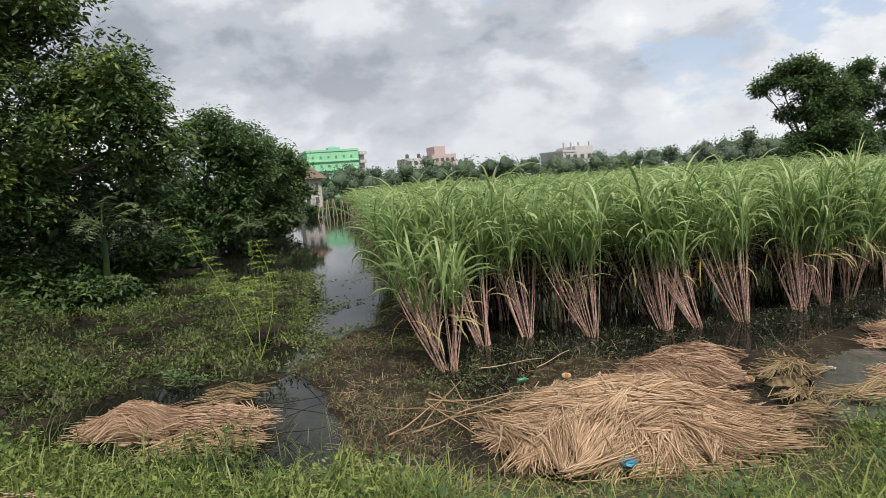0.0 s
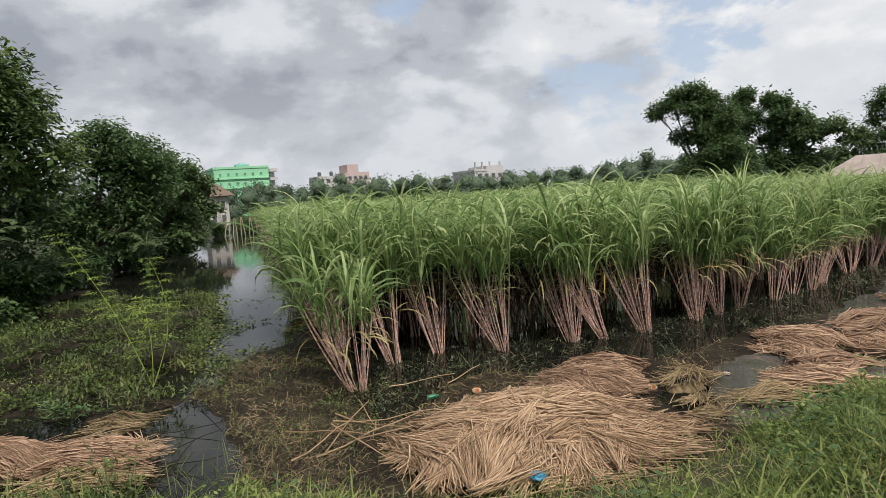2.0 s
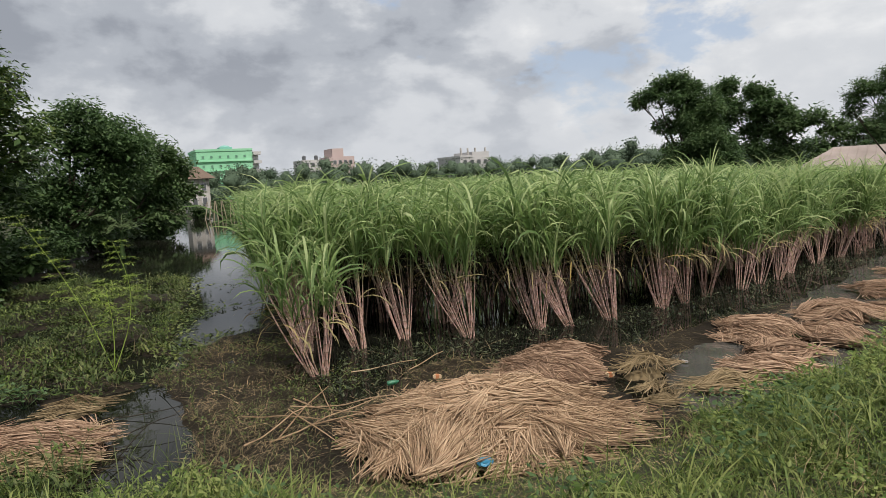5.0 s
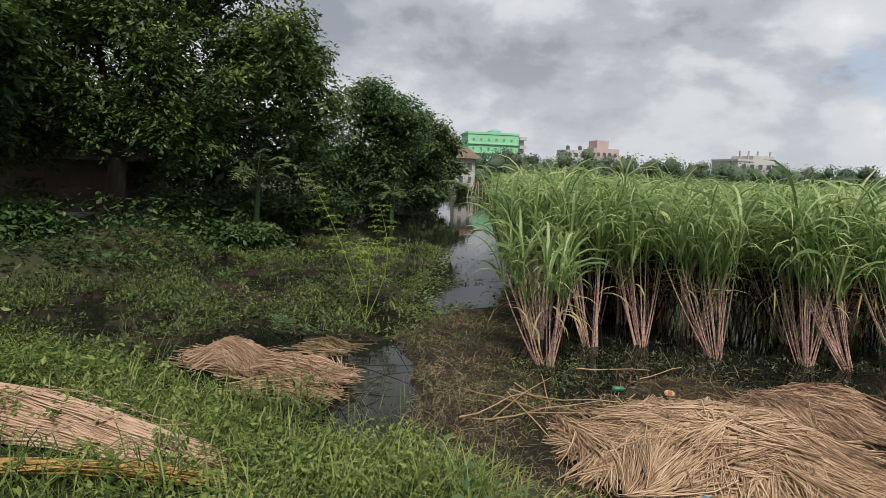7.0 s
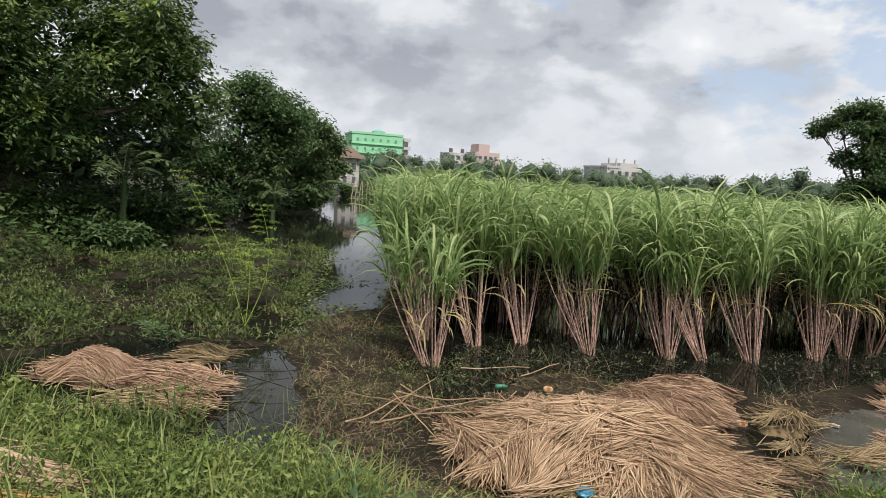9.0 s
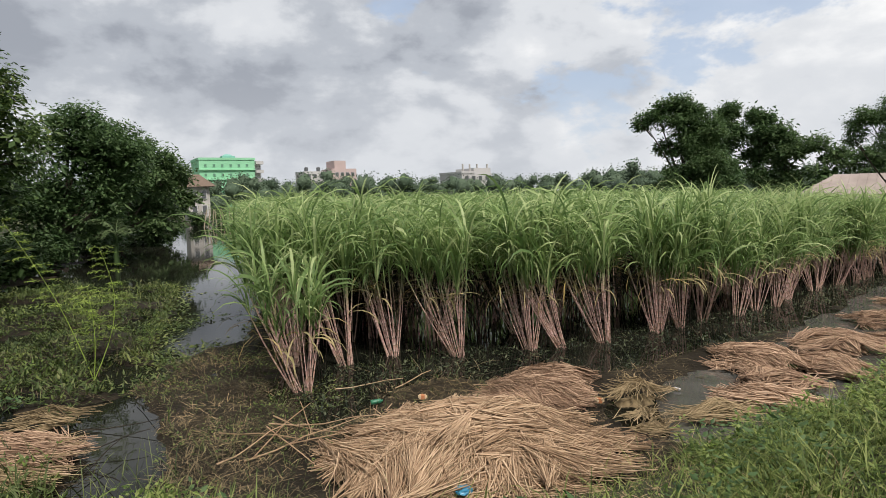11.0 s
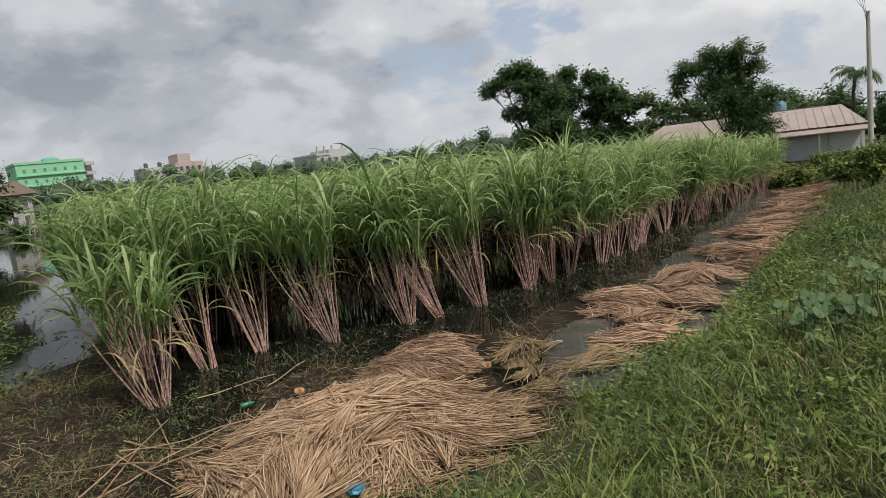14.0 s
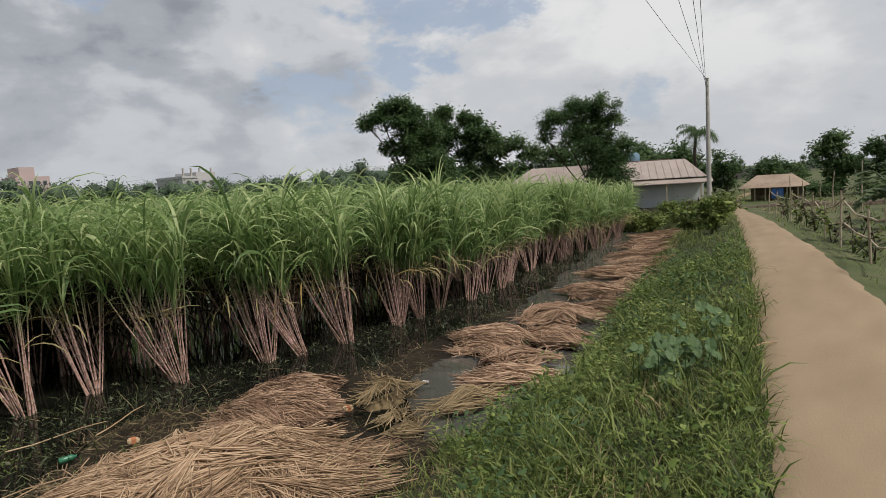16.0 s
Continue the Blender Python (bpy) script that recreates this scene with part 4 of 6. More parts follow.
def build_green():
    x, y = scatter(62000, -8, 1.5, -5, 9, lambda x, y: on_bank(x, y) & (fbm(x, y, 2.7, 7) > -0.55))
    grass_patch("bank_grass", "lush green grass on the track's bank", x, y, "grass", (0.09, 0.30), (0.004, 0.009))
    x, y = scatter(42000, -4.5, 0.2, 1.2, 8.5, lambda x, y: on_bank(x, y) & (fbm(x, y, 3.3, 2) + 0.6 * fbm(x, y, 1.2, 5) > -0.45))
    grass_patch("bank_grass", "thick green grass nearest the track", x, y, "grass", (0.08, 0.28), (0.004, 0.009), seg=2)
    x, y = scatter(40000, -12, 0, 9, 30, on_bank)
    grass_patch("bank_grass", "lush green grass further along the bank", x, y, "grass", (0.10, 0.34), (0.007, 0.015), seg=2)
    x, y = scatter(9000, -8, 1.5, -5, 14, lambda x, y: on_bank(x, y) & (fbm(x, y, 0.9, 5) > 0.2))
    grass_patch("tall_grass", "taller grass tufts on the bank", x, y, "grass", (0.3, 0.55), (0.007, 0.014))
    # tufts and leafy clumps that break the sward
    cx, cy = scatter(2600, -7, 0, -4, 14, lambda x, y: on_bank(x, y) & (fbm(x, y, 0.8, 3) > -0.5))
    x, y = np.repeat(cx, 13) + rng.normal(0, 0.045, len(cx) * 13), np.repeat(cy, 13) + rng.normal(0, 0.045, len(cx) * 13)
    grass_patch("grass_tufts", "arching grass tufts scattered over the bank", x, y, "grass", (0.2, 0.5), (0.006, 0.012), (45, 85), (40, 130))
    cx, cy = scatter(2000, -7, 0, -4, 14, lambda x, y: on_bank(x, y) & (fbm(x, y, 0.7, 12) > -0.1))
    m = len(cx) * 26
    r = np.abs(rng.normal(0, 0.085, m))
    a = uni(0, 6.28, m)
    x, y = np.repeat(cx, 26) + r * np.cos(a), np.repeat(cy, 26) + r * np.sin(a)
    q = Soup()
    top = np.repeat(uni(0.16, 0.42, len(cx)), 26)
    ln = uni(0.025, 0.075, m)
    v, f = leaves(np.stack([x, y, land(x, y) + top * (1 - (r / 0.22) ** 2).clip(0.15, 1) * uni(0.6, 1.0, m)], 1), a + rng.normal(0, 0.5, m), rng.normal(-0.1, 0.45, m), ln, ln * uni(0.35, 0.6, m), rng.normal(0, 0.4, m))
    q.add(v, f, "bright_weed")
    put("weed_clumps", q, label="leafy weed clumps standing in the bank grass", category="weeds", kind="stuff")
    cx, cy = scatter(260, -4.5, -0.9, 5.2, 13, lambda x, y: on_bank(x, y) & (fbm(x, y, 0.9, 19) > 0.15))
    m = len(cx) * 22
    top = np.repeat(uni(0.25, 0.55, len(cx)), 22)
    f = uni(0.25, 1.0, m)
    a = uni(0, 6.28, m)
    q = Soup()
    x, y = np.repeat(cx, 22) + 0.05 * np.cos(a), np.repeat(cy, 22) + 0.05 * np.sin(a)
    v, g = leaves(np.stack([x, y, land(x, y) + top * f], 1), a, rng.normal(0.15, 0.35, m), uni(0.05, 0.10, m) * (1.15 - 0.4 * f), uni(0.02, 0.036, m), rng.normal(0, 0.3, m))
    q.add(v, g, "bright_weed")
    put("leafy_herbs", q, label="upright leafy herbs rising above the bank grass", category="weeds", kind="stuff")
    x, y = scatter(4000, -8, 1.5, 1, 14, lambda x, y: on_bank(x, y) & (fbm(x, y, 1.4, 8) > 0.35))
    grass_patch("dry_grass", "straw-coloured dry grass among the green", x, y, "dead", (0.15, 0.4), (0.004, 0.009))
    x, y = scatter(52000, -8, 1.5, -5, 14, lambda x, y: on_bank(x, y) & (fbm(x, y, 1.1, 3) > -0.35))
    leaf_patch("bank_weeds", "broad-leaved green weeds among the grass", x, y, "grass", (0.02, 0.06), (0.02, 0.24), (-30, 60), 0.42)
    x, y = scatter(30000, -8, 1.5, 1, 16, lambda x, y: on_bank(x, y) & (fbm(x, y, 0.8, 11) > 0.1))
    leaf_patch("bank_weeds", "clumps of larger dark-leaved weeds on the bank", x, y, "tree_mid", (0.04, 0.09), (0.06, 0.34), (-35, 50), 0.5)
    x, y = scatter(16000, -8, -3.2, -5, 1.0, lambda x, y: on_bank(x, y) & (fbm(x, y, 1.0, 6) > -0.1))
    leaf_patch("creeper_patch", "dense green creeper on the bank", x, y, "grass", (0.025, 0.07), (0.03, 0.34), (-30, 60), 0.45)
    x, y = scatter(9000, -8, -2.6, -5, 3.0, lambda x, y: on_bank(x, y) & (x < foot(y) + 1.6) & (fbm(x, y, 1.7, 2) > -0.3))
    grass_patch("tall_grass", "tall grass at the foot of the bank", x, y, "grass", (0.25, 0.55), (0.006, 0.013))
    x, y = scatter(22000, -8.5, -4.0, -6, -1.2, lambda x, y: on_bank(x, y) & (fbm(x, y, 1.3, 6) > -0.35) & ((x < -5.6) | (x > -4.0)))
    leaf_patch("bank_weeds", "bright broad-leaved weeds crowding the bank", x, y, "bright_weed", (0.04, 0.10), (0.05, 0.42), (-35, 50), 0.5)
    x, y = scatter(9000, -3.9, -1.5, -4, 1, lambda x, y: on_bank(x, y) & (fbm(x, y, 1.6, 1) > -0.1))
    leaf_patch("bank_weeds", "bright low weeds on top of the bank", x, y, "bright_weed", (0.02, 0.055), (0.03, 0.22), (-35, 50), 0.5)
    x, y = scatter(900, -8.4, -4.6, -3, 1.2, lambda x, y: (x < foot(y) + 0.5) & (x > foot(y) - 1.3) & (y < 1.1))
    grass_patch("puddle_grass", "thin grass standing at the puddle's edge", x, y, "grass_dull", (0.3, 0.6), (0.005, 0.010), (50, 88), (10, 90))
    x, y = scatter(5000, -64, -22, -4, 9, lambda x, y: (y < west_y(x) + 0.7) & (y > west_y(x) - 0.5))
    grass_patch("bank_reeds", "green reedy growth along the pond's bank", x, y, "tree_mid", (0.4, 1.1), (0.02, 0.05), (50, 88), (10, 90))
    x, y = scatter(9000, -4, 3, 4, 40, lambda x, y: (x > road_r(y) + 0.06) & (x < road_r(y) + 0.9))
    grass_patch("verge_grass", "thin grass on the track's verge", x, y, "grass", (0.05, 0.16), (0.008, 0.02), seg=2)
    x, y = scatter(12000, -10, 40, 8, 60, lambda x, y: (x > road_r(y) + 0.8))
    grass_patch("field_grass", "short pale green grass in the field", x, y, "grass_dull", (0.08, 0.25), (0.02, 0.05), seg=2)
    x, y = scatter(9000, -6, 12, 9, 45, lambda x, y: (x > road_r(y) + 0.7) & (fbm(x, y, 0.5, 6) > -0.1))
    grass_patch("dry_grass", "dry brown stubble over the fenced field", x, y, "straw_old", (0.08, 0.3), (0.012, 0.03), (10, 80), (10, 90), seg=2)
    slope = lambda x, y: (x > foot(y) - 0.2) & (x < foot(y) + 0.55 * (road_l(y) - foot(y)))
    x, y = scatter(9000, -5, -1, 0.8, 5.6, slope)
    grass_patch("straw_litter", "wet straw bits trodden into the bare slope", x, y, "straw_old", (0.05, 0.25), (0.003, 0.007), (0, 30), (0, 60), seg=2)
    x, y = scatter(4200, -5, -1, 0.8, 5.6, lambda x, y: slope(x, y) & (fbm(x, y, 2.3, 14) > -0.1))
    grass_patch("sparse_grass", "thin grass on the bare slope beside the heap", x, y, "grass", (0.10, 0.34), (0.004, 0.009))
    x, y = scatter(5000, -5, -1, 0.8, 5.6, lambda x, y: slope(x, y) & (fbm(x, y, 1.7, 24) > 0.0))
    leaf_patch("bank_weeds", "low creeping weeds on the bare slope", x, y, "grass", (0.015, 0.045), (0.0, 0.08), (-20, 40), 0.5)
    # weed mat west of the ditch
    mat = lambda x, y: (x < foot(y) - 0.1) & (y < pond_lo(x) - 0.02) & (y > west_y(x) - 1.0) & (np.hypot((x + 7.5) / 1.5, (y + 1.2) / 1.3) > 1 + 0.2 * fbm(x, y, 3)) & (pools(x, y) < rng.uniform(0.15, 0.9, len(x)))
    x, y = scatter(120000, -22, -5.2, -8, 3, lambda x, y: mat(x, y) & (fbm(x, y, 1.0, 9) + 0.6 * fbm(x, y, 3.1, 2) > -0.05))
    leaf_patch("marsh_weeds", "low dark green marsh weeds matted over mud", x, y, "weed", (0.05, 0.12), (0.0, 0.10), (-10, 60), 0.32)
    x, y = scatter(60000, -22, -5.2, -8, 3, lambda x, y: mat(x, y) & (fbm(x, y, 1.1, 4) + 0.5 * fbm(x, y, 4.1, 7) > 0.1))
    leaf_patch("marsh_weeds", "taller light green weed tufts in the marsh", x, y, "grass_dull", (0.05, 0.13), (0.03, 0.24), (-10, 70), 0.28)
    # sunlit spots of the mat, put in as patches of brighter leaves
    x, y = scatter(24000, -20, -6, -7, 3, lambda x, y: mat(x, y) & (fbm(x, y, 0.6, 15) + 0.4 * fbm(x, y, 2.8, 5) > 0.1))
    leaf_patch("marsh_weeds", "sunlit yellow-green weed tops in the marsh", x, y, "bright_weed", (0.035, 0.09), (0.06, 0.22), (-10, 60), 0.36)
    x, y = scatter(16000, -18, -5.6, -6, 2.5, lambda x, y: mat(x, y) & (fbm(x, y, 0.9, 31) + 0.4 * fbm(x, y, 3.3, 8) > 0.15))
    grass_patch("dead_grass", "brown withered stalks matted in the marsh", x, y, "dead", (0.12, 0.42), (0.004, 0.010), (5, 60), (10, 90))
    x, y = scatter(26000, -22, -5.2, -8, 3, lambda x, y: mat(x, y) & (fbm(x, y, 1.2, 4) > -0.1))
    grass_patch("marsh_grass", "dull grass tufts in the marsh", x, y, "grass_dull", (0.10, 0.36), (0.006, 0.014))
    x, y = scatter(5000, -14, -5.2, -6, 2, lambda x, y: mat(x, y))
    grass_patch("dead_grass", "dead brown stalks lying among marsh weeds", x, y, "dead", (0.12, 0.45), (0.004, 0.009), (0, 35), (5, 50))
    x, y = scatter(6000, -21, -8.5, 0.5, 4.5, lambda x, y: (np.abs(y - pond_lo(x)) < 0.35) & (y < pond_hi(x)))
    leaf_patch("floating_weeds", "small floating leaves at the water's edge", x, y, "weed", (0.05, 0.12), (0.0, 0.03), (-5, 20), 0.6)
    x, y = scatter(1500, -20, -9, 0.5, 5, lambda x, y: (y > pond_lo(x)) & (y < pond_hi(x)) & (fbm(x, y, 1.5, 2) > 0.25))
    leaf_patch("floating_weeds", "scattered floating leaves on open water", x, y, "weed", (0.04, 0.12), (0.004, 0.02), (-5, 15), 0.6)
    x, y = scatter(9000, -19, -9, 0.5, 5, lambda x, y: (y > pond_lo(x) - 0.1) & (y < pond_hi(x) + 0.1) & (fbm(x, y, 2.4, 6) + 0.5 * fbm(x, y, 6.0, 3) > 0.25))
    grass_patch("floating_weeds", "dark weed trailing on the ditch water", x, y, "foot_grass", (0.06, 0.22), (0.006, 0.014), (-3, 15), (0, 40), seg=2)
    x, y = scatter(9000, -14, -8.4, 0.2, 4.0, lambda x, y: (y > pond_lo(x) - 0.1) & (y < pond_hi(x) + 0.2) & (fbm(x, y, 1.3, 23) + 0.6 * fbm(x, y, 3.7, 9) > 0.05 + 0.1 * (-x - 9)))
    leaf_patch("floating_weeds", "dark leafy weed breaking the ditch surface", x, y, "weed", (0.04, 0.11), (0.0, 0.06), (-5, 40), 0.4)
    x, y = scatter(7000, -10.5, -4.6, 0.4, 3.4, lambda x, y: (x < foot(y)) & (y > pond_hi(x)) & ((x > cane_x(y)) | (y < cane_y(x))) & (fbm(x, y, 1.5, 8) > -0.05))
    leaf_patch("mud_moss", "low olive moss and weed on the mud flat", x, y, "weed", (0.02, 0.05), (0.0, 0.05), (-20, 50), 0.5)
    # mud flat between ditch, heap and cane
    x, y = scatter(30000, -11, -3, 0.3, 4.5, lambda x, y: (x < foot(y) + 0.1) & (y > pond_hi(x) + 0.02) & ((x > cane_x(y)) | (y < cane_y(x))) & (fbm(x, y, 2.1, 3) + 0.5 * fbm(x, y, 6, 1) > -0.2) & ((y < 2.6) | (x > cane_x(y) + 1.5 + 0.4 * fbm(x, y, 2))) & (land(x, y) > rng.uniform(-0.06, 0.01, len(x))))
    grass_patch("dead_grass", "matted brown litter on the mud flat", x, y, "dead", (0.05, 0.24), (0.004, 0.009), (0, 50), (20, 100), seg=2)
    x, y = scatter(18000, -9.5, -3.2, 0.4, 8, lambda x, y: (x < foot(y) + 0.2) & (y > pond_hi(x) + 0.1) & (x > cane_x(y) + 0.9) & (fbm(x, y, 1.6, 5) > -0.1) & (land(x, y) > -0.02))
    grass_patch("straw_litter", "scattered pale straw litter on mud", x, y, "straw_old", (0.06, 0.34), (0.003, 0.006), (0, 35), (0, 70), seg=2)
    x, y = scatter(32000, -11, -3, 0.3, 14, lambda x, y: (x < foot(y) + 0.1) & (y > pond_hi(x) + 0.05) & ((x > cane_x(y)) | (y < cane_y(x))) & (fbm(x, y, 1.1, 7) > -0.5) & ((y < 2.6) | (x > cane_x(y) + 1.5 + 0.4 * fbm(x, y, 2))) & (land(x, y) > rng.uniform(-0.06, 0.01, len(x))))
    grass_patch("dead_grass", "flattened dead grass on wet mud", x, y, "dead", (0.08, 0.38), (0.004, 0.010), (0, 25), (5, 40), seg=2)
    x, y = scatter(7000, -10, -4.4, 0.3, 3.2, lambda x, y: (x < foot(y) + 0.1) & (y > pond_hi(x) + 0.05) & ((x > cane_x(y)) | (y < cane_y(x))) & (fbm(x, y, 1.9, 17) + 0.5 * fbm(x, y, 5, 4) > 0.0))
    grass_patch("straw_litter", "bleached straw bits strewn over the mud flat", x, y, "straw_old", (0.05, 0.26), (0.004, 0.008), (0, 40), (0, 80), seg=2)
    x, y = scatter(3500, -11, -3, 0.3, 5, lambda x, y: (x < foot(y) + 0.3) & (y > pond_hi(x) + 0.05) & ((x > cane_x(y)) | (y < cane_y(x))))
    grass_patch("sparse_grass", "sparse green shoots on the mud flat", x, y, "grass_dull", (0.06, 0.22), (0.004, 0.009))
    x, y = scatter(2600, -6.5, -2.8, 5.2, 14, lambda x, y: (x < foot(y) + 0.1) & (x > foot(y) - 2.0))
    grass_patch("straw_litter", "broken straw floating on the puddles", x, y, "straw_old", (0.06, 0.35), (0.003, 0.007), (-2, 6), (0, 10), seg=2)
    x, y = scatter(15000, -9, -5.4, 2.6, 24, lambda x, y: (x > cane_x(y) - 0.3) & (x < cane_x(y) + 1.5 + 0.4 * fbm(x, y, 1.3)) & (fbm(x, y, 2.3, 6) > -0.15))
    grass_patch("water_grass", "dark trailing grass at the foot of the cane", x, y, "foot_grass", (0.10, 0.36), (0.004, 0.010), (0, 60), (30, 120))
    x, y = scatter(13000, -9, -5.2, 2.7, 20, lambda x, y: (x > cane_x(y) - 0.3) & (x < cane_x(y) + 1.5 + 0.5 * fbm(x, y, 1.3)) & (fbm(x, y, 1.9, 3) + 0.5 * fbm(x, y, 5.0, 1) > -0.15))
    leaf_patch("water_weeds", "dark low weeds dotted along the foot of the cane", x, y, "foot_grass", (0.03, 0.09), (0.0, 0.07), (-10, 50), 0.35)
    x, y = scatter(2600, -3.5, 0.2, 2.6, 6.2, lambda x, y: on_bank(x, y) & (x > road_l(y) - 1.0) & (fbm(x, y, 1.4, 6) > -0.2))
    grass_patch("dry_grass", "withered brown grass beside the track", x, y, "straw_old", (0.12, 0.32), (0.003, 0.007))
    x, y = scatter(2000, -9, -5.8, 3.0, 24, lambda x, y: (x > cane_x(y) + 0.1) & (x < cane_x(y) + 1.5))
    grass_patch("trampled_grass", "pale trampled blades at the foot of the cane", x, y, "dead", (0.12, 0.40), (0.006, 0.012), (0, 45), (10, 70))
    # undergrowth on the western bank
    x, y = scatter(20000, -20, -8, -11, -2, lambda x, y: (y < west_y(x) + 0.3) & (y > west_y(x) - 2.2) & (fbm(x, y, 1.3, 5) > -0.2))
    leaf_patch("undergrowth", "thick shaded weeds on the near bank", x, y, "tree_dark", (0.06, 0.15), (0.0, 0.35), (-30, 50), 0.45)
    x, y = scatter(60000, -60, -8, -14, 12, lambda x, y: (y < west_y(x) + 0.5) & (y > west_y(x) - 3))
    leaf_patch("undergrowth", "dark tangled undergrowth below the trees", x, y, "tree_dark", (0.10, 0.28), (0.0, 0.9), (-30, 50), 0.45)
    x, y = scatter(9000, -60, -8, -14, 12, lambda x, y: (y < west_y(x) + 0.4) & (y > west_y(x) - 1.2))
    leaf_patch("undergrowth", "lighter leaves along the water's bank", x, y, "tree_mid", (0.10, 0.26), (0.0, 0.55), (-30, 50), 0.45)


build_green()


# ---- trees ----
def limb(a, b, r0, r1, sag=0.3, k=7):
    t = np.linspace(0, 1, k)[:, None]
    p = a + (b - a) * t
    p = p + np.sin(t * np.pi) * rng.normal(0, sag, 3) * 0.3
    return tubes(p[None], np.linspace(r0, r1, k), 6 if r0 > 0.08 else 4)


def tree(base, blobs, trunk_r, leaf, n, key, label, category="tree", tip=None, tips=0.1, gap=0.25, name="tree", ratio=0.42, lean=None):
    """blobs: x, y, z, radius of the crown's masses; leaves gather in sprays on and inside them."""
    root = new(name)
    root.matrix_basis = Matrix.Translation(base)
    root.empty_display_size = 0.5
    b = np.array(base)
    B = np.array(blobs, float)
    c = B[:, :3] - b
    t = Soup()
    fork = np.array([c[:, 0].mean() * 0.35, c[:, 1].mean() * 0.35, c[:, 2].min() * 0.75 if c[:, 2].min() > 0.8 else 0.8])
    v, q = limb(np.array([0, 0, -0.15]), fork, trunk_r * 1.25, trunk_r * 0.8)
    t.add(v, q, "bark")
    for ci, r in zip(c, B[:, 3]):
        v, q = limb(fork, ci, trunk_r * 0.5, trunk_r * 0.14)
        t.add(v, q, "bark")
        for _ in range(4):
            d = rng.normal(0, 1, 3)
            d /= np.linalg.norm(d)
            v, q = limb(ci * 0.8 + fork * 0.2, ci + d * r * 0.8, trunk_r * 0.16, trunk_r * 0.04)
            t.add(v, q, "bark")
    part("trunk", t, root, "brown bark", smooth=True)
    f = Soup()
    share = B[:, 3] ** 2 / (B[:, 3] ** 2).sum()
    for ci, r, sh in zip(c, B[:, 3], share):
        k = max(30, int(n * sh / 22))
        sub = max(8, min(16, k // 10))
        g = rng.normal(0, 1, (sub, 3)) + np.array([0, 0, 0.25])
        g /= np.linalg.norm(g, axis=1, keepdims=True)
        hub = ci + g * r * rng.uniform(0.5, 0.85, sub)[:, None] * np.array([1, 1, 0.85])
        pick = rng.integers(0, sub, k)
        d = rng.normal(0, 1, (k, 3)) + np.array([0, 0, 0.2])
        d /= np.linalg.norm(d, axis=1, keepdims=True)
        sp = hub[pick] + d * (r * (0.44 - 0.35 * gap) * rng.uniform(0.35, 1.0, k) ** 0.5)[:, None] * np.array([1.1, 1.1, 0.75])
        m = 22
        k = len(sp)
        cc = np.repeat(sp, m, 0) + rng.normal(0, leaf * 0.75, (k * m, 3))
        az = np.repeat(np.arctan2(d[:, 1], d[:, 0]), m) + rng.normal(0, 0.9, k * m)
        el = rng.normal(-0.25, 0.45, k * m)
        ln = leaf * rng.uniform(0.6, 1.3, k * m)
        # a share of the upper sprays takes the brighter colour, as sunlit tops
        is_tip = np.repeat((rng.random(k) < tips) & (d[:, 2] > -0.2), m)
        inner = rng.random(k * m) < 0.10
        ln[inner] *= 2.2
        cc[inner] = ci + (cc[inner] - ci) * 0.7
        for sel, kk in ((~is_tip, key), (is_tip, tip or key)):
            if sel.any():
                v, q = leaves(cc[sel], az[sel], el[sel], ln[sel], ln[sel] * ratio, rng.normal(0, 0.5, sel.sum()))
                f.add(v, q, kk)
    part("crown", f, root)
    return tagged(root, label, category)


